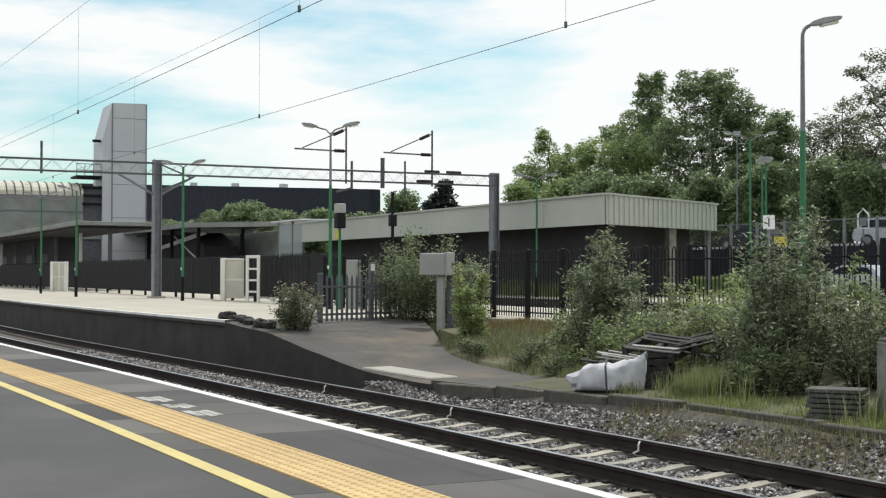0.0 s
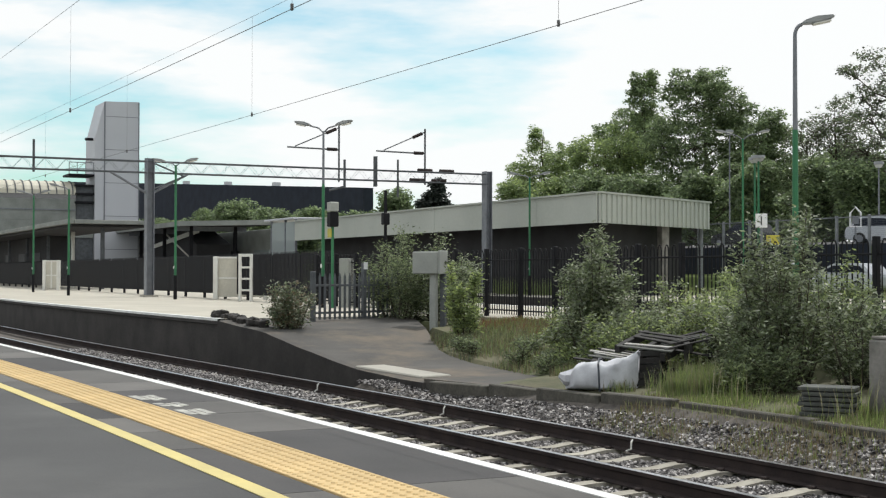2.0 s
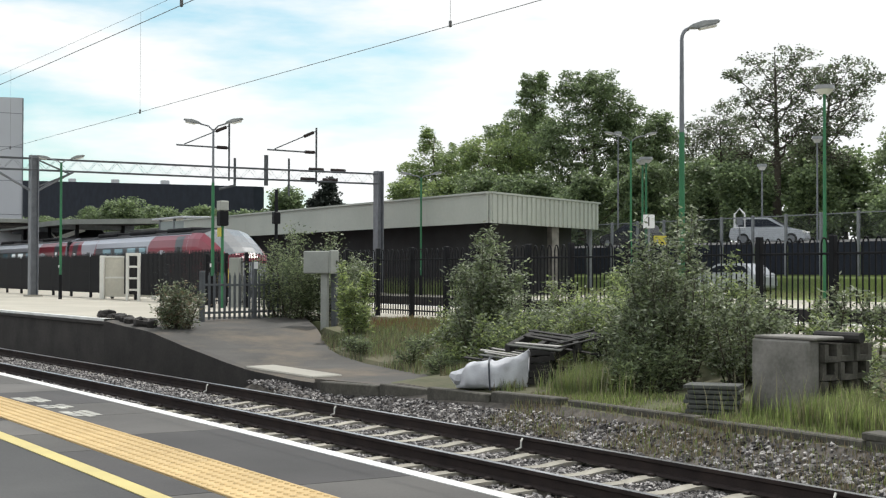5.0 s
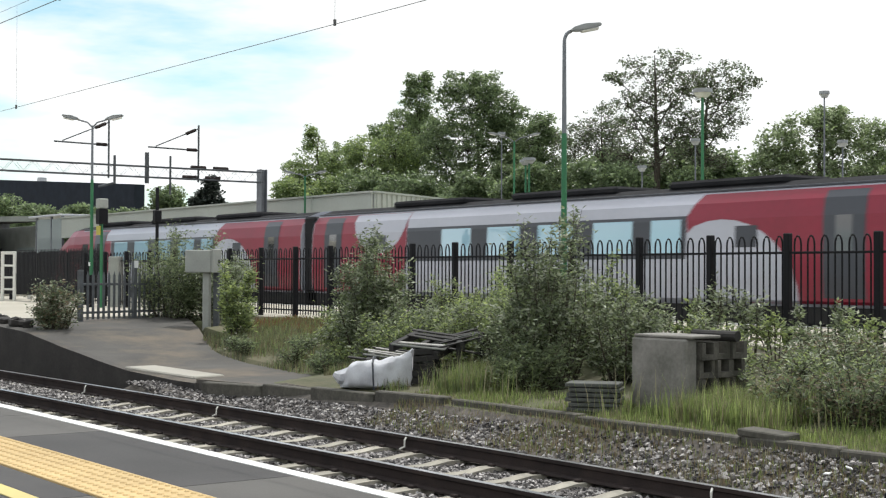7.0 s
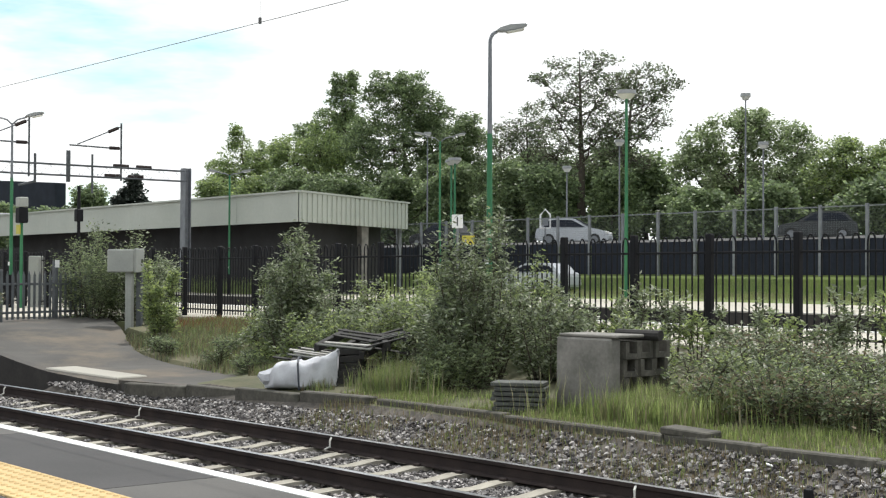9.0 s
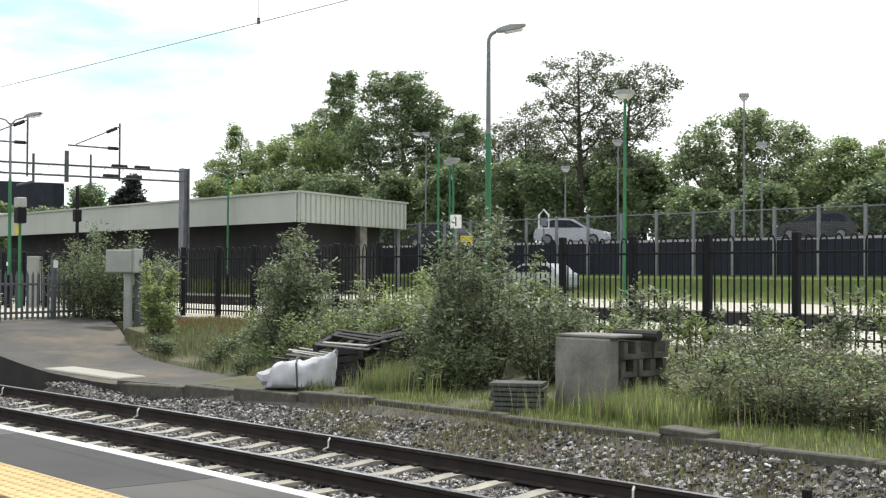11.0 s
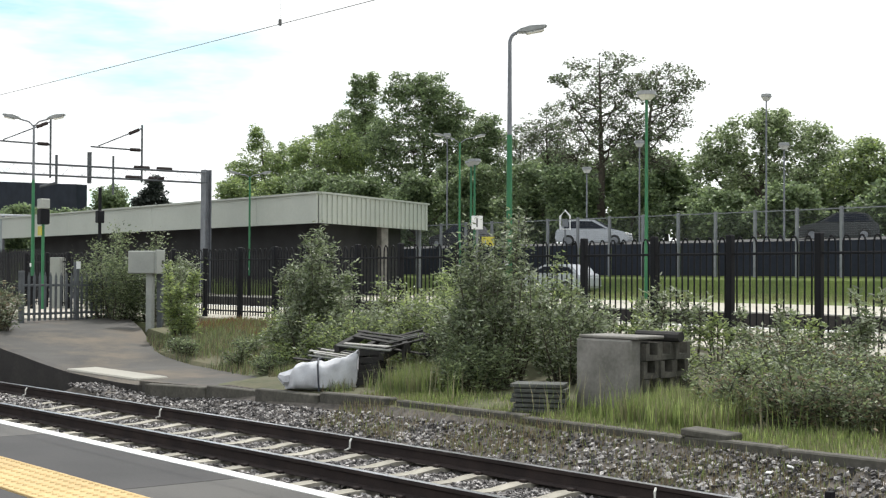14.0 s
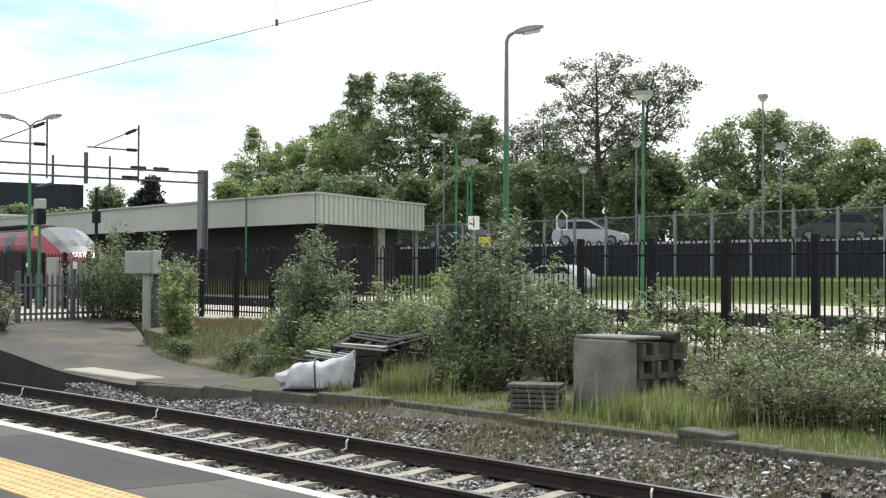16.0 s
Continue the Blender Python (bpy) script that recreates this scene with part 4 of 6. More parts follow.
def build_tower():
    """The lift tower with a sloping head, and the covered footbridge."""
    tower = thing("lift_tower", "tall grey metal-clad lift tower with a sloping top", "tower")
    x0, x1 = -135.2, -131.0
    bm = bmesh.new()
    prism(bm, [(28.55, 0), (31.85, 0), (31.85, 17.55), (28.55, 17.45), (27.65, 13.9), (27.65, 0)], x0, x1, "x")
    part("shaft", bm, GREY_CLAD, tower)
    for z in (3.2, 6.4, 9.6, 12.8, 16):
        part("cladding_joint", box_bm((x1, 28.55, z), (x1 + 0.02, 31.85, z + 0.05)), GALVANISED, tower)
    part("corner_trim", box_bm((x1, 28.5, 0), (x1 + 0.05, 28.62, 17.4)), GALVANISED, tower)
    part("corner_trim", box_bm((x1, 31.8, 0), (x1 + 0.05, 31.9, 17.5)), GALVANISED, tower)
    part("floodlight", box_bm((x1 - 1.2, 26.9, 13.7), (x1 - 0.8, 27.65, 13.95), 0.03), BLACK_PAINT, tower)
    part("service_platform", box_bm((x1 - 3, 25.2, 10.2), (x1, 27.6, 10.4), 0.01), BLACK_PAINT, tower)
    rail = bmesh.new()
    for y in (25.25, 26.0, 26.8, 27.55):
        add_rod(rail, (x1 - 0.1, y, 10.4), (x1 - 0.1, y, 11.5), 0.04, sides=6)
    for z in (10.9, 11.5):
        add_rod(rail, (x1 - 0.1, 25.2, z), (x1 - 0.1, 27.6, z), 0.04, sides=6)
    part("guard_rail", rail, GALVANISED, tower)
    for z in (7.6, 8.4, 9.2):
        part("landing", box_bm((x1 - 3, 25.8, z), (x1, 27.6, z + 0.2), 0.01), BLACK_PAINT, tower)
    part("stair_shaft", box_bm((x1 - 3.6, 25.95, 0), (x1 - 0.4, 27.6, 9.4), 0.02), GATE_STEEL, tower, "dark stair shaft")
    bridge = thing("footbridge", "covered footbridge with a cream barrel roof and grey sides", "footbridge")
    x0, x1 = -135.0, -131.2
    part("deck", box_bm((x0, -40, 4.3), (x1, 27.6, 5.95), 0.02), CANOPY_GREY, bridge)
    part("side_panel", box_bm((x1 - 0.1, -40, 5.95), (x1, 25.9, 8.0), 0.01), CANOPY_GREY, bridge)
    part("side_panel", box_bm((x0, -40, 5.95), (x0 + 0.1, 25.9, 8.0), 0.01), CANOPY_GREY, bridge)
    part("window_band", box_bm((x1 - 0.06, -40, 8.0), (x1 - 0.02, 25.9, 8.45)), DARK_GLASS, bridge)
    part("handrail", box_bm((x1, -40, 6.9), (x1 + 0.08, 25.9, 7.0)), GALVANISED, bridge)
    bm = bmesh.new()
    n, mid = 10, (x0 + x1) / 2
    arc = [(mid + 2.1 * math.cos(math.pi * i / n), 8.4 + 1.35 * math.sin(math.pi * i / n)) for i in range(n + 1)]
    lo = [bm.verts.new((x, -40, z)) for x, z in arc]
    hi = [bm.verts.new((x, 25.9, z)) for x, z in arc]
    for i in range(n):
        bm.faces.new((lo[i], lo[i + 1], hi[i + 1], hi[i]))
    part("barrel_roof", bm, BARREL_SHEET, bridge, "cream translucent barrel roof")
    rib = bmesh.new()
    add_tube(rib, [(x + (x - mid) * 0.015, 0, z + 0.02) for x, z in arc], 0.06, 5)
    data = mesh_of("rib", rib, GATE_STEEL)
    for i in range(60):
        r = part("rib", data, None, bridge)
        r.location = (0, 25.6 - 0.75 * i, 0)
    for i in range(8):
        y = 14 - 6 * i if i else 25
        part("support", box_bm((mid - 0.2, y - 0.2, 0 if i in (0, 1) else 3.8), (mid + 0.2, y + 0.2, 4.3), 0.02), GALVANISED, bridge)


def build_dark_shed():
    shed = thing("dark_warehouse", "long dark blue-black warehouse beyond the station", "building")
    a, b = Vector((-400, 77.6)), Vector((-219.5, 93))
    u = (b - a).normalized()
    m = Matrix.Translation((a.x, a.y, 0)) @ Matrix.Rotation(math.atan2(u.y, u.x), 4, "Z")
    shed.matrix_world = m
    run = (b - a).length
    bm = bmesh.new()
    prism(bm, [(0, 0), (run, 0), (run, 16.0), (0, 27.3)], 0, 2, "y")
    part("wall", bm, DARK_BOARD, shed)
    for i in range(3):
        x = run * (0.5 + 0.14 * i)
        z = 27.3 - 11.3 * x / run
        part("roof_vent", box_bm((x, 0.3, z - 0.4), (x + 1.5, 1.6, z + 0.7), 0.05), GREY_CLAD, shed)


# ---- platform furniture ----
def build_platform_furniture():
    # white slatted lineside panels and cabinets on the island
    for x, y, w, h in ((-48.4, 15.6, 1.9, 1.52), (-77.0, 13.9, 0.8, 1.6)):
        box = thing("white_enclosure", "white painted timber enclosure on the island platform", "enclosure", pose(x, y, 0, 0, 0, 58), "white enclosures")
        part("panel", box_bm((-w / 2, 0, 0.1), (w / 2, 0.08, h), 0.01), PALE_PANEL, box, "cream panel")
        part("mid_rail", box_bm((-0.04, -0.02, 0.1), (0.04, 0.0, h), 0.006), WHITE_PAINT, box)
        part("mid_rail", box_bm((-w / 2 + 0.1, -0.02, h * 0.5), (w / 2 - 0.1, -0.001, h * 0.5 + 0.07), 0.006), WHITE_PAINT, box)
        for k in (-1, 1):
            part("corner_post", box_bm((k * w / 2 - 0.09, -0.08, 0), (k * w / 2 + 0.09, 0.12, h + 0.08), 0.015), WHITE_PAINT, box)
        part("cap_rail", box_bm((-w / 2, -0.03, h), (w / 2, 0.11, h + 0.07), 0.01), WHITE_PAINT, box)
        part("side_panel", box_bm((-w / 2 - 0.05, 0.08, 0.1), (-w / 2 + 0.03, 1.3, h), 0.01), WHITE_PAINT, box)
    frame_thing = thing("white_gate_frame", "narrow white metal gate frame on the platform", "gate", pose(-45.7, 14.9, 0, 0, 0, 58))
    for k in (-0.2, 0.2):
        part("upright", box_bm((k - 0.05, -0.05, 0), (k + 0.05, 0.05, 1.66), 0.01), WHITE_PAINT, frame_thing)
    part("head_rail", box_bm((-0.15, -0.05, 1.56), (0.15, 0.05, 1.66), 0.01), WHITE_PAINT, frame_thing)
    for z in (0.35, 0.75, 1.15):
        part("rung", box_bm((-0.15, -0.03, z), (0.15, 0.03, z + 0.07), 0.008), WHITE_PAINT, frame_thing)
    # relay box on a post beside the ramp
    relay = thing("relay_box", "grey steel relay box on a concrete post", "equipment box", pose(-26.2, 12.75, -0.32, 0, 0, 40))
    part("post", box_bm((-0.075, -0.07, -0.6), (0.075, 0.07, 1.35), 0.015), BOX_GREY, relay)
    part("rear_post", box_bm((0.1, 0.09, -0.6), (0.22, 0.2, 1.3), 0.012), GATE_STEEL, relay)
    part("box", box_bm((-0.42, -0.2, 1.3), (0.18, 0.2, 1.78), 0.02), BOX_GREY, relay)
    part("door", box_bm((0.185, -0.21, 1.3), (0.235, 0.21, 1.8), 0.012), BOX_GREY, relay)
    part("lock", box_bm((0.242, 0.03, 1.5), (0.256, 0.1, 1.58), 0.004), SIGN_BLACK, relay)
    # cases behind the gate
    case = thing("lineside_case", "slim grey equipment case behind the gate", "equipment box", pose(-36.4, 14.9, 0, 0, 0, 40))
    part("body", box_bm((-0.16, -0.16, 0), (0.16, 0.16, 1.42), 0.02), BOX_GREY, case)
    # signal head beside the lamp
    signal = thing("platform_signal", "black signal head with white box on a green mast", "signal", pose(-35.98, 14.2, 0))
    part("mast", rod_bm((0.25, 0, 0), (0.25, 0, 2.9), 0.045), GREEN_PAINT, signal)
    part("head", box_bm((0.12, -0.13, 2.3), (0.42, 0.13, 2.72), 0.03), BLACK_PAINT, signal)
    part("top_box", box_bm((0.13, -0.13, 2.73), (0.41, 0.13, 3.0), 0.02), BOX_GREY, signal)
    part("notice", box_bm((0.12, -0.1, 2.0), (0.36, -0.07, 2.25)), SIGN_YELLOW, signal, "small yellow notice")
    mast = thing("signal_post", "thin black signal post on the island platform", "signal", pose(-36.1, 16.0, 0))
    part("post", rod_bm((0, 0, 0), (0, 0, 3.4), 0.05), BLACK_PAINT, mast)
    part("head", box_bm((-0.1, -0.1, 2.4), (0.1, 0.1, 2.75), 0.02), BLACK_PAINT, mast)
    # platform number sign
    sign = thing("platform_sign", "white platform sign with a black figure one", "sign", pose(-44.8, 37.0, 0, 0, 0, 45))
    part("post", rod_bm((0, 0.05, 0), (0, 0.05, 3.0), 0.05), GALVANISED, sign)
    part("plate", box_bm((-0.24, -0.03, 2.92), (0.24, 0.03, 3.5), 0.01), SIGN_WHITE, sign)
    curve = bpy.data.curves.new("figure", "FONT")
    curve.body, curve.size, curve.align_x, curve.extrude = "1", 0.55, "CENTER", 0.004
    fig = new("figure", curve)
    fig.data.materials.append(SIGN_BLACK)
    fig.parent = sign
    fig.matrix_local = pose(0, -0.036, 3.02, 90, 0, 0)
    part("yellow_plate", box_bm((0.2, -0.03, 2.2), (0.75, 0.03, 2.6), 0.01), SIGN_YELLOW, sign, "yellow notice")


def build_lamps():
    street_lamp(-17.08, 14.8, 0, 4.85, (62,), "tall green and grey platform lamp with one arm", 0.685, 0.13, 0.18, 0.052, swan=True)
    street_lamp(-36.2, 14.1, 0, 5.05, (52, 232), "green and grey double-arm platform lamp", 0.7, 0.4, 0.16, 0.05)
    street_lamp(-49.6, 13.45, 0, 5.0, (52, 232), "green double-arm platform lamp", 1.0, 0.42, 0.12)
    street_lamp(-59.7, 11.5, 0, 4.6, (232,), "green platform lamp with one arm", 1.0, 0.45, 0.12)
    street_lamp(-70.6, 11.85, 0, 4.9, (52, 232), "green double-arm platform lamp", 1.0, 0.45, 0.12)
    street_lamp(-52.85, 30.5, 0, 5.3, (52, 232), "thin green double-arm platform lamp", 1.0, 0.5, 0.12)
    street_lamp(-46.5, 37.4, 0, 6.8, (60, 240), "green double-arm lamp on the far platform", 1.0, 0.7, 0.25)
    post_top_lamp(-37.2, 39.4, 0.05, 7.9, GREEN_PAINT, "green post-top lamp beside the far platform")
    post_top_lamp(-73.5, 58, 2.8, 7.6, GALVANISED, "grey post-top lamp in the car park")
    post_top_lamp(-44.5, 56, 2.8, 7.2, GALVANISED, "grey post-top lamp in the car park")
    post_top_lamp(-62.0, 51, 2.5, 5.0, GREEN_PAINT, "green post-top lamp in the car park")
    post_top_lamp(-55.6, 54, 2.6, 4.2, GALVANISED, "grey post-top lamp in the car park")
    post_top_lamp(-51.5, 54, 2.6, 5.4, GALVANISED, "grey post-top lamp in the car park")
    post_top_lamp(-42.6, 55, 2.7, 4.6, GALVANISED, "grey post-top lamp in the car park")
    post_top_lamp(-66.0, 54, 2.6, 5.2, GREEN_PAINT, "green post-top lamp in the car park")


build_black_fence()
build_gate()
build_mesh_fence()
build_gantry()
build_wires()
build_station_building()
build_canopy()
build_tower()
build_dark_shed()
build_platform_furniture()
build_lamps()


# ---- plants ----
def leaves_mesh(name, spots, size, mat, rng, low=-0.5, high=0.7, slim=0.45):
    """Many small pointed leaves at the given spots."""
    verts, faces = [], []
    for p in spots:
        r = size * rng.uniform(0.55, 1.45)
        a = rng.random() * 6.283
        u = Vector((math.cos(a), math.sin(a), rng.uniform(low, high))).normalized()
        w = u.cross(Vector((rng.uniform(-1, 1), rng.uniform(-1, 1), rng.uniform(0.1, 1.2)))).normalized() * slim
        b = len(verts)
        p = Vector(p)
        for q in (p, p + r * (0.45 * u + 0.5 * w), p + r * u, p + r * (0.45 * u - 0.5 * w)):
            verts.append(tuple(q))
        faces.append((b, b + 1, b + 2, b + 3))
    me = bpy.data.meshes.new(name)
    me.from_pydata(verts, [], faces)
    me.materials.append(mat)
    return me


def bush(name, label, at, width, depth, height, count, leaf, mats, seed, stems=14, spread=1.0, base=0.0):
    """A shrub of arching, branching stems, each clothed in sprays of narrow leaves."""
    rng = random.Random(seed)
    plant = thing(name, label, "shrub", pose(*at))
    wood = bmesh.new()
    spots = []
    per = max(2, int(count / (stems * 9)))
    for k in range(stems):
        a, r = rng.random() * 6.283, math.sqrt(rng.random())
        foot = Vector((0.22 * width * r * math.cos(a), 0.22 * depth * r * math.sin(a), 0))
        lift = height * (1 - 0.5 * r ** 2.5) * (rng.uniform(0.9, 1.02) if k % 6 == 0 else rng.uniform(0.45, 0.93))
        out = rng.uniform(0.85, 1.2) * spread
        tip = Vector((0.5 * width * r * math.cos(a) * out, 0.5 * depth * r * math.sin(a) * out, lift))
        mid = foot.lerp(tip, 0.55) + Vector((rng.uniform(-0.08, 0.08) * width, rng.uniform(-0.08, 0.08) * depth, 0.06 * height))
        add_tube(wood, [foot, foot.lerp(mid, 0.5), mid, tip], [0.013 * height ** 0.5, 0.01, 0.007, 0.003], 5)
        for j in range(9):
            f = max(base, 0.06) + (0.97 - max(base, 0.06)) * (j + rng.random()) / 9
            p = foot.lerp(mid, f / 0.55) if f < 0.55 else mid.lerp(tip, (f - 0.55) / 0.45)
            b = rng.random() * 6.283
            reach = rng.uniform(0.08, 0.26) * width * (1.15 - 0.8 * f)
            q = p + Vector((math.cos(b) * reach, math.sin(b) * reach, rng.uniform(0.0, 0.16) * height))
            add_tube(wood, [p, q], [0.005, 0.002], 4)
            tight = rng.uniform(0.018, 0.05) * (width + 0.5)
            for i in range(int(per * rng.uniform(0.5, 1.5))):
                spots.append(p.lerp(q, rng.random() ** 0.7) + Vector((rng.gauss(0, tight), rng.gauss(0, tight), rng.gauss(0, tight))))
        for i in range(per // 2):
            spots.append(mid.lerp(tip, rng.uniform(0.6, 1.04)) + Vector((rng.gauss(0, 0.025), rng.gauss(0, 0.025), rng.gauss(0, 0.025))))
    part("branchwork", wood, BARK, plant)
    rng.shuffle(spots)
    for k, m in enumerate(mats):
        part("foliage", leaves_mesh("foliage", [p for p in spots[k::len(mats)] if p.z > -0.02], leaf * 1.3, m, rng, -0.35, 0.9, 0.34), None, plant)
    return plant


def tree(name, label, at, turn, lobes, mats, seed, leaf=0.19, trunk=0.3, airy=0.0, clump=0.62, dense=72):
    """A tapered trunk with limbs; the crown is made of rounded lobes (across, height, half width, half height), each a cloud of leaf clumps."""
    rng = random.Random(seed)
    plant = thing(name, label, "tree", pose(*at, 0, 0, turn))
    wood = bmesh.new()
    top = max(z + 0.4 * rz for _, z, _, rz in lobes)
    lean = sum(x for x, _, _, _ in lobes) / len(lobes)
    spine = [Vector((lean * f + rng.uniform(-0.2, 0.2) * (f > 0), rng.uniform(-0.2, 0.2) * (f > 0), top * f)) for f in (0, 0.2, 0.4, 0.6, 0.8, 1.0)]
    add_tube(wood, spine, [trunk, trunk * 0.85, trunk * 0.65, trunk * 0.45, trunk * 0.25, trunk * 0.08], 8)
    spots = []
    for x, z, rx, rz in lobes:
        heart = Vector((x, rng.uniform(-0.5, 0.5) * rx * (1 + airy), z))
        f = max(0.12, min(0.9, (z - 0.55 * abs(x - lean) - 1.2 * rz) / top))
        k = min(4, int(f * 5))
        start = spine[k].lerp(spine[k + 1], f * 5 - k)
        elbow = start.lerp(heart, 0.45) + Vector((rng.uniform(-0.25, 0.25), rng.uniform(-0.25, 0.25), -0.12 * (heart - start).length))
        thick = trunk * (0.42 + 0.1 * airy) * (1.15 - f)
        add_tube(wood, [start, elbow, heart], [thick, thick * 0.65, thick * 0.35], 6)
        rx, rz = rx * 1.08, rz * 1.08
        number = int((9 + 4.6 * rx * rz) * (2.6 if airy else 2.5))
        for c in range(number):
            while True:
                u = Vector((rng.uniform(-1, 1), rng.uniform(-1, 1), rng.uniform(-1, 1)))
                if 0.3 < u.length < 1.0:
                    break
            u *= rng.uniform(0.95, 1.12)
            centre = heart + Vector((u.x * rx, u.y * rx, u.z * rz))
            if c % 3 == 0:
                add_tube(wood, [heart.lerp(elbow, rng.random() * 0.5), heart.lerp(centre, 0.5) + Vector((0, 0, -0.1)), centre], [thick * 0.28, thick * 0.16, 0.012], 4)
            size = clump * rng.uniform(0.45, 1.2) * (0.8 if airy else 1.0)
            flat = rng.uniform(0.5, 0.8)
            for i in range(int(dense * (0.5 if airy else 1.0) * (size / clump) ** 1.5)):
                v = Vector((rng.gauss(0, 1), rng.gauss(0, 1), rng.gauss(0, 1))).normalized() * size * rng.random() ** 0.4
                spots.append(centre + Vector((v.x, v.y, v.z * flat)))
    part("trunk", wood, BARK, plant)
    rng.shuffle(spots)
    for k, m in enumerate(mats):
        part("crown", leaves_mesh("crown", spots[k::len(mats)], leaf, m, rng, -0.8, 0.7, 0.75), None, plant)
    return plant


def round_lobes(rng, height, width):
    """Lobes of a plain rounded crown."""
    out = []
    for k in range(10):
        f = 0.1 + 0.75 * (k + 0.5) / 10
        room = 0.5 * width * math.sin(math.pi * (0.2 + 0.72 * f)) ** 0.7
        r = width * rng.uniform(0.13, 0.2)
        out.append((rng.uniform(-1, 1) * max(0.0, room - r), height * f, r, r * 0.8))
    out.append((0.0, height - width * 0.13, width * 0.17, width * 0.13))
    return out


def grass_patch(name, label, box, count, tall, mats, seed, z=None, lean=0.35, avoid=None):
    """Blades of grass over a stretch of ground."""
    rng = random.Random(seed)
    x0, y0, x1, y1 = box
    verts, faces, marks = [], [], []
    for k in range(int(count * 1.5)):
        x, y = rng.uniform(x0, x1), rng.uniform(y0, y1)
        if noise.noise((x * 1.1 + seed, y * 1.1, 0)) < rng.uniform(-0.5, 0.25):
            continue
        if avoid and avoid(x, y):
            continue
        h = tall * rng.uniform(0.35, 1.1)
        a = rng.random() * 6.283
        g = (ground_height(x, y) if z is None else z) - 0.01
        w = 0.0035 + 0.003 * rng.random()
        lx, ly = lean * h * math.cos(a) * rng.random(), lean * h * math.sin(a) * rng.random()
        cx, cy = math.cos(a + 1.57) * w, math.sin(a + 1.57) * w
        b = len(verts)
        verts += [(x - cx, y - cy, g), (x + cx, y + cy, g), (x + lx * 0.4 + cx * 0.7, y + ly * 0.4 + cy * 0.7, g + h * 0.6), (x + lx * 0.4 - cx * 0.7, y + ly * 0.4 - cy * 0.7, g + h * 0.6), (x + lx, y + ly, g + h)]
        faces += [(b, b + 1, b + 2, b + 3), (b + 3, b + 2, b + 4)]
        m = rng.randrange(len(mats))
        marks += [m, m]
    me = bpy.data.meshes.new(name)
    me.from_pydata(verts, [], faces)
    for m in mats:
        me.materials.append(m)
    me.polygons.foreach_set("material_index", marks)
    return tagged(new(name, me), label, "grass", kind="stuff")


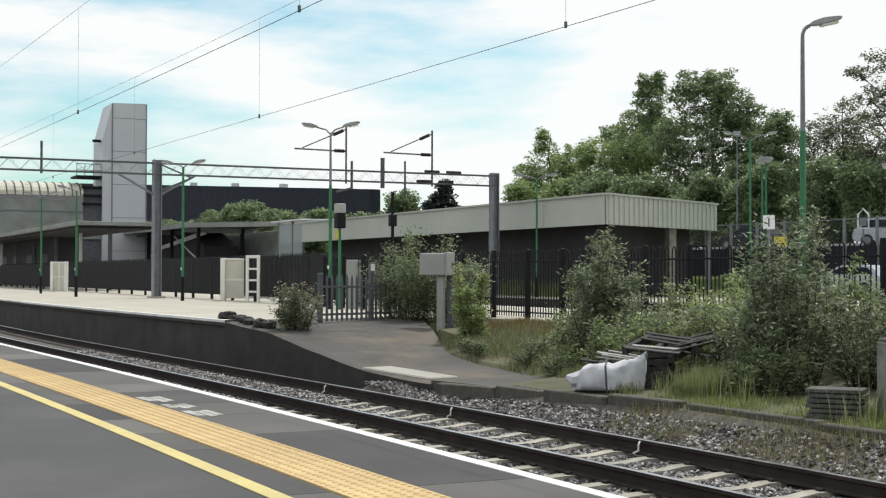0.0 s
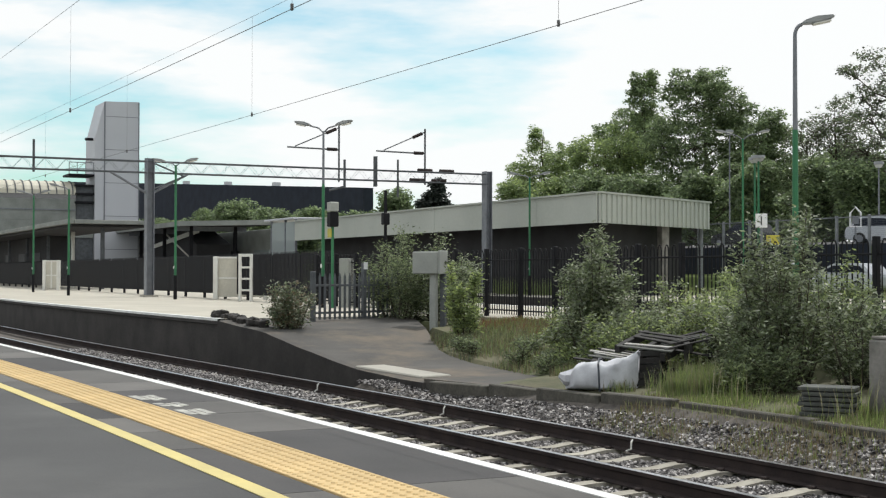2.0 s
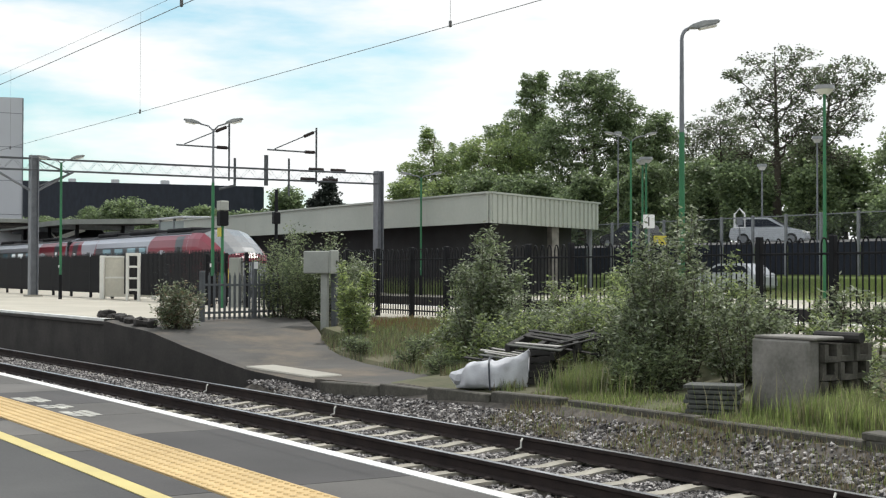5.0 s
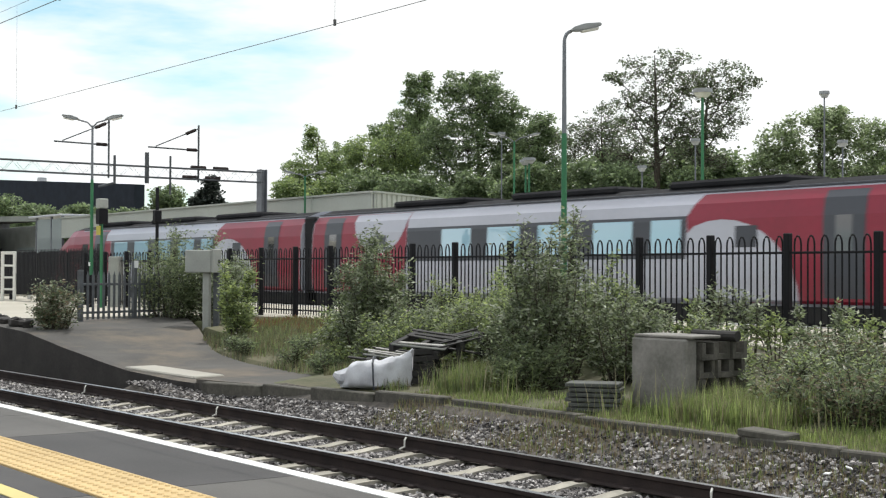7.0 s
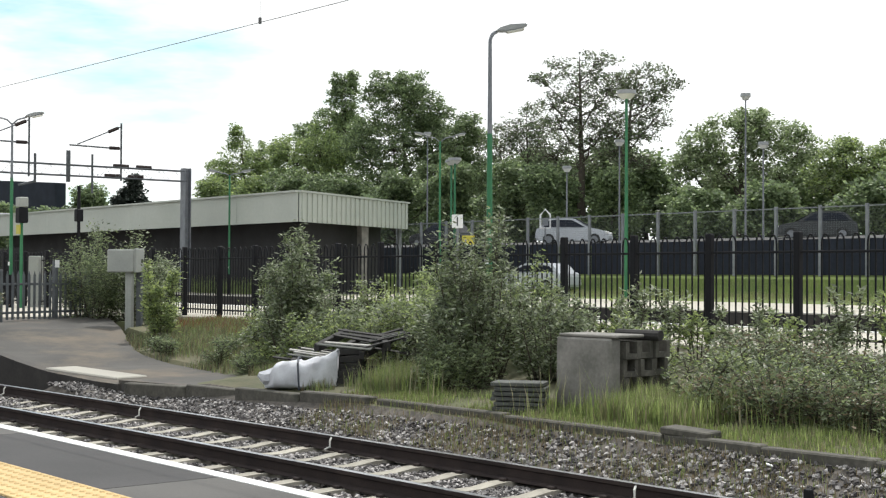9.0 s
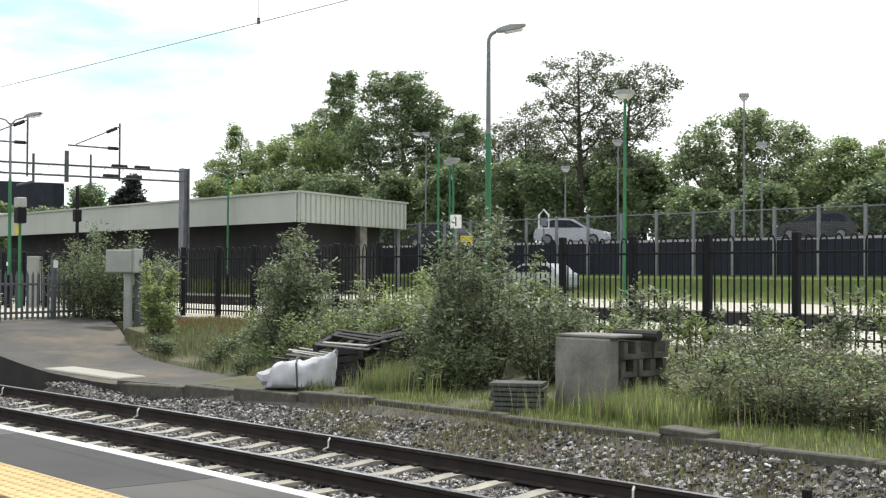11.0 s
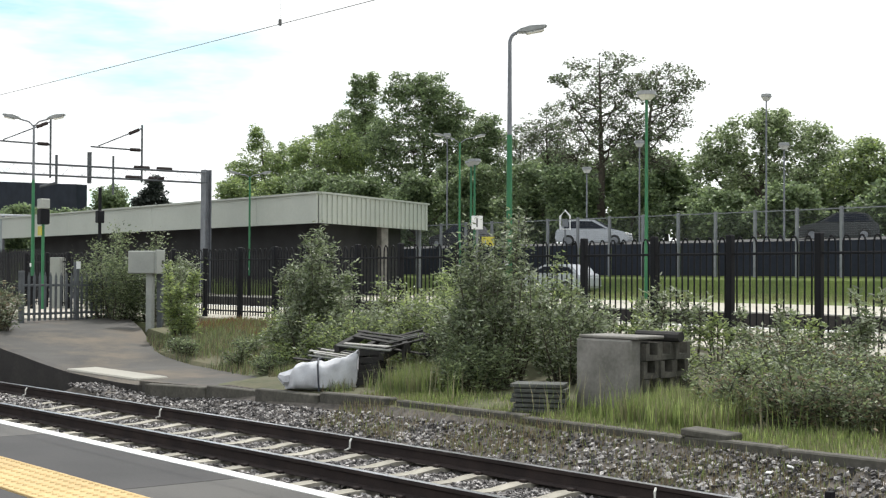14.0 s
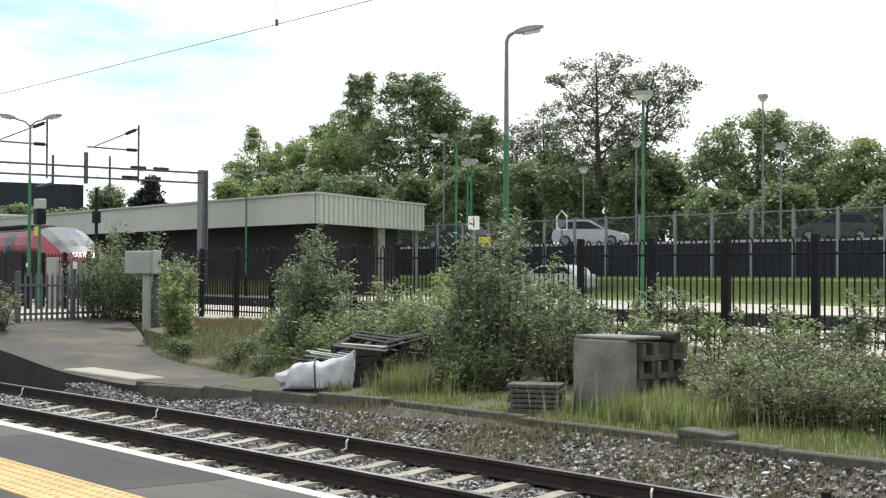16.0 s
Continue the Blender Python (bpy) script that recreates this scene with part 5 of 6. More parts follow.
def build_plants():
    bush("ramp_bush", "grey-green bush beside the palisade gate", (-26.2, 9.5, -0.2), 1.15, 1.0, 1.1, 6000, 0.05, (LEAF_SILVER, LEAF_DARK, LEAF_DARK, WEED_BROWN), 1, 22)
    bush("ivy_bush", "dense green bush overgrowing the fence", (-28.4, 12.95, -0.15), 2.2, 1.6, 2.4, 11500, 0.055, (LEAF_MID, LEAF_DARK), 2, 26)
    bush("ivy_bush", "leafy green bush behind the relay box", (-27.6, 13.7, -0.1), 2.0, 1.5, 2.4, 9500, 0.055, (LEAF_MID, LEAF_DARK, LEAF_SILVER), 12, 22)
    bush("sapling_bush", "bright green sapling beside the relay box", (-24.2, 12.45, -0.35), 0.9, 0.8, 1.8, 4600, 0.065, (LEAF_BRIGHT, LEAF_MID), 3, 11, base=0.1)
    bush("buddleia_bush", "grey-green buddleia bush among the weeds", (-19.3, 12.4, -0.45), 1.5, 1.3, 2.3, 13000, 0.062, (LEAF_SILVER, LEAF_DARK, LEAF_MID), 4, 28)
    bush("buddleia_bush", "low grey-green shoots at the foot of the buddleia", (-18.4, 12.5, -0.4), 1.3, 1.0, 1.1, 5000, 0.05, (LEAF_SILVER, LEAF_MID), 13, 18)
    bush("bramble_bush", "green brambles beside the buddleia", (-17.4, 12.5, -0.4), 1.5, 1.2, 1.0, 6500, 0.05, (LEAF_MID, LEAF_SILVER), 5, 22)
    bush("bramble_bush", "bright green tall weeds before the fence", (-16.7, 13.4, -0.25), 1.6, 1.0, 1.3, 5500, 0.055, (LEAF_BRIGHT, LEAF_MID), 6, 16)
    bush("bramble_bush", "green scrub before the fence", (-15.4, 12.9, -0.3), 1.4, 1.0, 1.15, 6000, 0.05, (LEAF_MID, LEAF_SILVER, LEAF_BRIGHT), 14, 20)
    bush("birch_bush", "large grey-green bush with pale leaves", (-13.75, 11.75, -0.5), 1.5, 1.3, 2.5, 14000, 0.055, (LEAF_SILVER, LEAF_MID, LEAF_DARK), 7, 44)
    bush("birch_bush", "grey-green bush joined to the large one", (-12.75, 12.1, -0.45), 1.2, 1.0, 1.3, 6500, 0.052, (LEAF_SILVER, LEAF_DARK, LEAF_MID), 8, 28)
    bush("bramble_bush", "low green scrub under the large bush", (-14.6, 11.8, -0.5), 1.2, 1.0, 1.2, 5500, 0.05, (LEAF_MID, LEAF_DARK, LEAF_SILVER), 9, 26)
    bush("bramble_bush", "low scrub at the foot of the large bush", (-13.4, 11.1, -0.55), 1.5, 0.8, 0.85, 5000, 0.048, (LEAF_MID, LEAF_DARK), 10, 22)
    for k, (x, y, h) in enumerate(((-15.6, 12.4, 1.25), (-16.3, 12.2, 1.1), (-15.0, 13.2, 1.4), (-16.0, 13.7, 1.35), (-17.3, 13.5, 1.2), (-18.0, 13.2, 1.3), (-14.2, 13.0, 1.5), (-20.4, 12.6, 1.0), (-18.3, 11.9, 0.85), (-17.4, 11.8, 0.9), (-12.0, 12.9, 0.75), (-11.4, 12.2, 0.6))):
        bush("scrub_bush", "mixed green scrub filling the strip before the fence", (x, y, ground_height(x, y)), 1.25, 1.0, h, 4200, 0.05, (LEAF_MID, LEAF_BRIGHT, LEAF_SILVER if k % 3 else LEAF_DARK), 110 + k, 18)
    rng = random.Random(21)
    for k in range(14):
        x = -10.3 + 0.33 * k
        y = 12.0 if k % 2 else 13.1
        bush("bramble_hedge", "tangled dark green bramble scrub below the fence", (x + rng.uniform(-0.15, 0.15), y, ground_height(x, y)), 1.2, 1.1, (0.66 if k % 2 else 0.5) + rng.uniform(-0.12, 0.2), 3600, 0.04,
             (LEAF_MID, LEAF_SILVER, LEAF_BRIGHT if k % 2 else WEED_BROWN, LEAF_DARK), 30 + k, 30)
    for k in range(22):
        x = -14.8 + 0.5 * k + rng.uniform(-0.15, 0.15)
        bush("tall_weed", "tall thin weed rising before the fence", (x, 13.7 + rng.uniform(-0.3, 0.3), -0.12), 0.6, 0.5, rng.uniform(0.7, 1.3), 650, 0.058, (LEAF_MID, LEAF_SILVER if k % 3 else LEAF_BRIGHT), 150 + k, 6, base=0.3)
    for k in range(10):
        x, y = -9.3 + 0.5 * k, 11.15 + rng.uniform(-0.15, 0.15)
        bush("bramble_hedge", "low dark bramble scrub at the edge of the grass", (x, y, ground_height(x, y)), 1.0, 0.8, 0.55 + rng.uniform(-0.1, 0.15), 2600, 0.042, (LEAF_DARK, LEAF_MID, LEAF_DARK, WEED_BROWN), 180 + k, 20)
    for k in range(16):
        x, y = rng.uniform(-23.5, -17.0), rng.uniform(11.2, 13.6)
        if x < -19 and y < ramp_back(x) + 0.3:
            y = ramp_back(x) + 0.4
        bush("leafy_weed", "low leafy weed among the grass", (x, y, ground_height(x, y)), 0.7, 0.6, rng.uniform(0.25, 0.5), 700, 0.05, (LEAF_MID, LEAF_BRIGHT if k % 3 == 0 else LEAF_DARK), 240 + k, 9)
    def by_heap(x, y):
        return -16.45 < x < -14.95 and 10.3 < y < 11.4
    def on_ramp(x, y):
        return (x < -18 and y < ramp_back(x) - 0.12) or (x < -16.3 and y < 10.7) or by_heap(x, y)
    grass_patch("long_grass", "long green and dry grass behind the kerb", (-24.5, 10.0, -15.0, 14.2), 30000, 0.17, (GRASS_GREEN, LEAF_DARK, GRASS_DRY, LEAF_MID, WEED_BROWN), 1, avoid=on_ramp)
    grass_patch("long_grass", "tall green grass beside the kerb", (-14.85, 10.3, -13.8, 11.4), 3600, 0.34, (GRASS_GREEN, GRASS_GREEN, LEAF_MID, GRASS_DRY), 2)
    grass_patch("long_grass", "bright green grass along the kerb", (-14.4, 9.86, -3.5, 10.9), 17000, 0.11, (GRASS_GREEN, LEAF_BRIGHT, GRASS_GREEN, GRASS_DRY), 3, avoid=by_heap)
    grass_patch("long_grass", "bright green tuft of tall grass by the concrete stack", (-10.6, 10.25, -8.9, 11.3), 5200, 0.34, (GRASS_GREEN, LEAF_BRIGHT, GRASS_DRY), 8)
    grass_patch("long_grass", "mixed green grass under the brambles", (-9.0, 10.9, -3.5, 12.4), 5000, 0.22, (GRASS_GREEN, LEAF_MID, GRASS_DRY), 9)
    grass_patch("dry_weeds", "short olive weeds and moss on the ballast shoulder", (-9.0, 9.05, -3.5, 9.8), 6000, 0.05, (WEED_BROWN, GRASS_DRY, GRASS_GREEN, WEED_BROWN), 10, lean=0.9)
    grass_patch("dry_weeds", "brown dry weeds on the ballast shoulder", (-14.5, 9.2, -3.5, 10.05), 9500, 0.1, (WEED_BROWN, GRASS_DRY, WEED_BROWN, GRASS_GREEN), 4)
    grass_patch("red_weeds", "reddish weeds before the black fence", (-26.0, 13.2, -19.0, 14.6), 9000, 0.16, (WEED_RED, WEED_BROWN, GRASS_GREEN), 5)
    grass_patch("wall_weeds", "tall bright green weeds along the foot of the station building", (-72, 31.2, -50.4, 32.3), 5000, 0.85, (GRASS_GREEN, LEAF_BRIGHT, LEAF_MID), 16, 0.0, 0.3)
    grass_patch("lawn_grass", "bright lawn grass beyond the far platform", (-62, 38.6, -14, 44.8), 26000, 0.3, (GRASS_GREEN, GRASS_DRY), 6)
    for k, (x, y, z) in enumerate(((-11.0, 10.25, -0.6), (-10.4, 10.4, -0.6), (-9.6, 10.5, -0.58), (-8.2, 10.8, -0.52), (-8.6, 11.2, -0.5), (-13.3, 10.5, -0.58), (-14.3, 10.6, -0.58), (-9.0, 11.4, -0.5))):
        grass_patch("seeding_grass", "pale seed heads of tall grass", (x - 0.45, y - 0.3, x + 0.45, y + 0.3), 40, 0.6, (GRASS_DRY, GRASS_GREEN), 70 + k, z, 0.5)


CONIFER = leaf_material("conifer_needles", (0.045, 0.06, 0.045), (0.02, 0.026, 0.02), 0.1)
WEED_RED = leaf_material("weed_red", (0.3, 0.12, 0.06), (0.16, 0.08, 0.04))


def build_trees():
    # the wooded bank behind the car park, built of separate trees
    bright, mid, dark, grey, thin = (TREE_BRIGHT, TREE_MID, TREE_MID), (TREE_MID, TREE_DARK), (TREE_DARK, TREE_DARK, TREE_MID), (TREE_GREY, TREE_MID), (TREE_BROWN, TREE_DARK)
    full = "broadleaf tree in full summer leaf on the wooded bank"
    for seed, (x, y, turn, mats, label, lobes) in enumerate((
            (-124.7, 74, 59, bright, "bright green broadleaf tree with a ragged top sprig", ((-0.5, 8.7, 3.3, 2.7), (-2.5, 7.2, 2.2, 2.1), (-1.0, 12.3, 0.6, 1.4), (1.9, 9.4, 2.2, 2.3), (0.0, 5.5, 3.5, 2.0))),
            (-110.2, 72, 57, bright, "bright green broadleaf tree beside darker ones", ((-0.9, 8.6, 2.4, 2.5), (1.5, 9.5, 2.3, 2.5), (-2.3, 9.4, 1.4, 1.3), (3.3, 7.6, 2.3, 2.4), (0.8, 6.5, 3.2, 2.2), (-2.5, 5.6, 2.6, 2.0))),
            (-114.8, 77, 56, mid, full, ((-1.5, 11.6, 1.4, 1.2), (0.6, 12.9, 1.5, 1.3), (2.9, 12.5, 1.6, 1.6), (0.3, 10.2, 2.8, 2.2))),
            (-109.5, 76, 55, mid, "slender upright tree rising above its neighbours", ((-0.1, 14.0, 1.2, 2.6), (-0.7, 15.9, 0.5, 1.4), (0.7, 16.4, 0.5, 1.2), (-0.1, 10.9, 1.5, 2.8))),
            (-97.8, 74, 53, dark, "tall dark green tree with a broad rounded crown", ((-0.4, 13.0, 2.8, 2.5), (-1.4, 14.5, 1.3, 1.4), (0.8, 14.6, 1.5, 1.3), (1.9, 12.7, 1.7, 2.0), (-0.7, 9.4, 3.8, 2.9), (2.7, 9.9, 2.0, 2.2), (3.5, 11.4, 1.4, 1.5), (4.2, 8.6, 1.9, 2.2), (-3.4, 9.1, 1.8, 2.2), (-0.6, 6.0, 4.2, 2.2), (3.6, 5.8, 2.2, 2.0))),
            (-91.6, 76, 50, dark, full, ((-0.4, 9.0, 1.7, 2.1), (0.6, 10.6, 1.1, 1.0), (1.7, 8.0, 1.6, 2.3), (-1.2, 6.5, 2.3, 2.1), (1.5, 5.2, 2.6, 1.9))),
            (-59.4, 74, 39, grey, "rounded grey-green tree beside the car park", ((0.0, 7.5, 1.9, 1.4), (-2.2, 6.4, 1.8, 1.4), (2.2, 7.1, 1.9, 1.3), (4.1, 6.1, 1.4, 1.3), (0.9, 8.4, 1.2, 0.7), (-3.5, 5.2, 1.1, 1.1), (-0.5, 4.8, 2.3, 1.2), (2.8, 4.6, 2.1, 1.4))),
            (-51.9, 76, 34, (TREE_GREY, TREE_MID, TREE_BRIGHT), full, ((-0.4, 5.1, 1.6, 1.2), (1.5, 4.7, 1.4, 1.5), (-1.5, 4.0, 1.5, 1.2), (-0.4, 5.9, 0.6, 0.5), (3.7, 5.0, 1.7, 1.6), (1.8, 3.3, 2.2, 1.3))))):
        tree("broadleaf_tree", label, (x, y, ground_height(x, y) - 0.2), turn, lobes, mats, seed + 1)
    tree("open_crowned_tree", "tall open-crowned tree with visible dark limbs", (-74.3, 74, 3.27), 45,
         ((-1.5, 13.6, 1.6, 0.9), (1.0, 14.2, 1.5, 0.7), (-3.3, 12.7, 0.8, 0.5), (-0.8, 11.6, 1.5, 1.1), (1.0, 10.9, 1.3, 1.1), (-1.9, 9.3, 1.5, 1.0), (0.5, 8.1, 1.7, 1.1), (-2.5, 7.2, 1.6, 1.1), (-2.6, 10.9, 1.1, 0.8), (0.2, 12.8, 1.3, 0.9), (2.2, 12.4, 1.1, 0.9), (-0.4, 9.8, 1.4, 1.0), (1.8, 9.4, 1.3, 1.0), (-0.6, 6.4, 2.0, 1.2)), thin, 41, 0.17, 0.36, 1.0)
    tree("open_crowned_tree", "tall open tree leaning over with dark limbs", (-72.2, 75, 3.3), 45,
         ((0.6, 12.2, 1.3, 1.0), (2.9, 12.9, 1.6, 0.8), (4.2, 12.1, 0.9, 0.6), (2.4, 10.7, 1.2, 1.1), (1.2, 9.4, 1.5, 1.1), (2.1, 8.2, 1.3, 0.8), (0.0, 7.2, 1.5, 1.0), (1.4, 11.3, 1.2, 0.9), (3.4, 11.4, 1.0, 0.8), (3.2, 9.6, 1.1, 0.9), (0.2, 8.6, 1.3, 1.0), (1.6, 6.6, 1.6, 1.1)), thin, 43, 0.17, 0.32, 1.0)
    tree("open_crowned_tree", "slender tree with thin dark limbs", (-82.4, 75, 3.3), 48,
         ((-0.7, 9.7, 1.2, 1.2), (0.7, 10.6, 1.0, 1.0), (1.6, 9.2, 1.2, 1.2), (-0.2, 8.0, 1.9, 1.3), (-2.3, 8.0, 1.4, 1.4), (2.2, 7.2, 1.5, 1.2), (0.6, 9.0, 1.4, 1.1), (-1.4, 9.0, 1.2, 1.0), (3.4, 8.4, 1.2, 1.0)), thin, 42, 0.16, 0.22, 1.0)
    # the lower trees and shrubs before and between them
    rng = random.Random(77)
    for seed, (x, y, h, w, tone) in enumerate((
            (-121, 68, 7.4, 8, bright), (-112, 67, 7.2, 8, bright), (-104, 67, 7.2, 8, mid), (-96, 66, 6.6, 8, dark), (-89, 67, 6.2, 7, dark), (-83.5, 69, 6.6, 7, dark), (-78.5, 70, 6.6, 7, dark), (-73.5, 70, 6.0, 7, dark),
            (-69.5, 73, 5.6, 5, mid), (-63.0, 76, 4.8, 4, dark), (-58, 69, 3.2, 6, dark), (-52, 68, 3.2, 7, dark), (-46, 73, 5.6, 7, bright), (-44, 68, 3.2, 7, dark), (-40, 74, 6.0, 9, bright), (-36, 68, 3.4, 7, dark), (-32, 75, 6.6, 10, bright), (-23, 76, 7, 11, bright))):
        tree("broadleaf_tree", "lower broadleaf tree filling the foot of the wooded bank", (x, y, ground_height(x, y) - 0.2), 50, round_lobes(rng, h, w), tone, 100 + seed, 0.24, 0.2, clump=0.7, dense=40)
    # the dark wood behind them
    for k in range(27):
        x = -134 + 4.4 * k
        h = 7.0 if x < -90 else 7.8 if x < -71 else 4.4 if x < -63 else 4.8
        tree("broadleaf_tree", "dark broadleaf tree at the back of the wooded bank", (x, 80 + rng.uniform(-1, 1), 3.4), 50, round_lobes(rng, h * rng.uniform(0.9, 1.08), 7.5), dark if k % 3 else mid, 200 + k, 0.34, 0.2, clump=0.8, dense=26)
    # trees in front of the warehouse and beyond the canopy
    for k, (x, y, h, w) in enumerate(((-205, 66, 12.6, 19), (-189, 66, 10.6, 15), (-223, 66, 11.7, 16), (-172, 66, 10.0, 14), (-253, 66, 11.2, 22), (-158, 66, 9.0, 11), (-146, 66, 11.2, 9), (-240, 66, 10.3, 16))):
        tree("distant_tree", "rounded green tree beyond the station roofs", (x, y, -0.5), 66, round_lobes(rng, h, w), (TREE_MID, TREE_DARK, TREE_DARK), 60 + k, 0.33, 0.3, clump=1.0)
    tree("conifer_tree", "small dark conifer beyond the station roof", (-135, 66, 0), 66, ((0, 5, 2.2, 1.5), (0.2, 7, 1.8, 1.3), (-0.1, 9, 1.2, 1.1), (0, 10.6, 0.6, 0.9), (1.3, 8, 0.9, 0.5), (-1.3, 8.6, 0.8, 0.5)), (CONIFER,), 90, 0.3, 0.2)


# ---- lineside things ----
def build_kerb():
    """A broken line of concrete kerb blocks between ballast and weeds."""
    rng = random.Random(8)
    runs = [(-18.95, 9.2, -0.67, -16.3, 9.84, -0.61), (-16.45, 9.66, -0.63, -13.6, 9.92, -0.5), (-13.5, 9.95, -0.5, -3.0, 9.9, -0.53)]
    for x0, y0, z0, x1, y1, z1 in runs:
        length = math.hypot(x1 - x0, y1 - y0)
        n = max(2, round(length / 1.2))
        turn = math.degrees(math.atan2(y1 - y0, x1 - x0))
        for i in range(n):
            f = (i + 0.5) / n
            bm = box_bm((-length / n / 2 + 0.005, -0.075, -0.3), (length / n / 2 - 0.005, 0.075, 0.0), 0.015)
            solid("kerb_block", bm, SHADED_CONCRETE, "weathered concrete kerb block beside the ballast", "kerb", "kerb blocks",
                  m=pose(x0 + (x1 - x0) * f, y0 + (y1 - y0) * f, z0 + (z1 - z0) * f + rng.uniform(-0.02, 0.01) - (0.03 if x0 > -14 else 0.0), rng.uniform(-2, 2), rng.uniform(-1, 1), turn + rng.uniform(-1.5, 1.5)))
    solid("kerb_slab", box_bm((-0.27, -0.13, -0.05), (0.27, 0.13, 0.02), 0.012), SHADED_CONCRETE, "loose concrete slab lying on the kerb", "concrete slab", m=pose(-8.6, 10.0, -0.5, 1, 2, 4))
    for k, (x, y) in enumerate(((-7.6, 9.6), (-7.45, 9.7), (-7.2, 9.55), (-7.5, 9.45))):
        bm = box_bm((-0.03, -0.022, 0), (0.03, 0.022, 0.014), 0.005)
        solid("litter_scrap", bm, SIGN_WHITE, "crumpled scrap of white paper on the ballast", "litter", "scraps of litter", m=pose(x, y, ground_height(x, y) + 0.035, 12, 20 * k, 50 * k))
    # marker post on the ballast
    solid("marker_post", box_bm((-0.03, -0.03, 0), (0.03, 0.03, 0.45), 0.006), BLACK_PAINT, "short black marker post beside the track", "post", m=pose(-6.35, 8.75, -1.1))
    solid("marker_post", box_bm((-0.05, -0.05, 0), (0.05, 0.05, 0.75), 0.008), WOOD_DARK, "short dark post beside the track", "post", m=pose(-52.5, 6.6 + bend(-50) + 0.2, -1.1))


def build_bag():
    """A half-full white rubble sack slumped behind the kerb, its open end standing up."""
    nu, nv = 30, 20
    bm = bmesh.new()
    rings = []
    for i in range(nu + 1):
        u = i / nu
        high = 0.3 + 0.05 * math.sin(math.pi * u * 1.6) + 0.3 * u ** 2.6
        deep = 0.33 * (0.5 + 0.5 * math.sin(math.pi * min(1, u * 1.05)) ** 0.5) * (1 - 0.55 * max(0, (u - 0.7) / 0.3))
        shut = min(1.0, 0.25 + u * 4.5)
        ring = []
        for j in range(nv):
            a = 2 * math.pi * j / nv
            y = deep * shut * math.copysign(abs(math.cos(a)) ** 0.55, math.cos(a))
            z = high * shut * (0.5 + 0.5 * math.copysign(abs(math.sin(a)) ** 0.55, math.sin(a)))
            crease = 0.03 * noise.noise((u * 7, math.cos(a) * 2.2, math.sin(a) * 2.2)) + 0.045 * noise.noise((u * 7, math.cos(a) * 4.5, math.sin(a) * 4.5))
            ring.append(bm.verts.new((-0.5 + 1.0 * u + crease, y * (1 + crease * 2.2), max(-0.03, z + (crease if math.sin(a) > -0.5 else 0)))))
        rings.append(ring)
    for a, b in zip(rings, rings[1:]):
        for k in range(nv):
            bm.faces.new((a[k], a[(k + 1) % nv], b[(k + 1) % nv], b[k]))
    bm.faces.new(rings[0][::-1])
    bm.faces.new(rings[-1])
    bmesh.ops.recalc_face_normals(bm, faces=bm.faces[:])
    sack = thing("rubble_sack", "half-full white woven rubble sack slumped on the ground", "sack", pose(-15.69, 10.2, -0.59, 0, 0, 47))
    part("sack_body", bm, BAG, sack, smooth=True)
    part("strap", add_tube(bmesh.new(), [(0.03, -0.36, 0.0), (0.02, -0.365, 0.16), (0.0, -0.3, 0.36), (-0.02, -0.12, 0.43), (-0.02, 0.05, 0.43)], 0.014, 6), TRAIN_DARK, sack, "dark blue lifting strap")
    part("tied_neck", add_tube(bmesh.new(), [(-0.38, -0.03, 0.16), (-0.5, -0.07, 0.15), (-0.58, -0.06, 0.19)], [0.13, 0.1, 0.04], 7), BAG, sack)


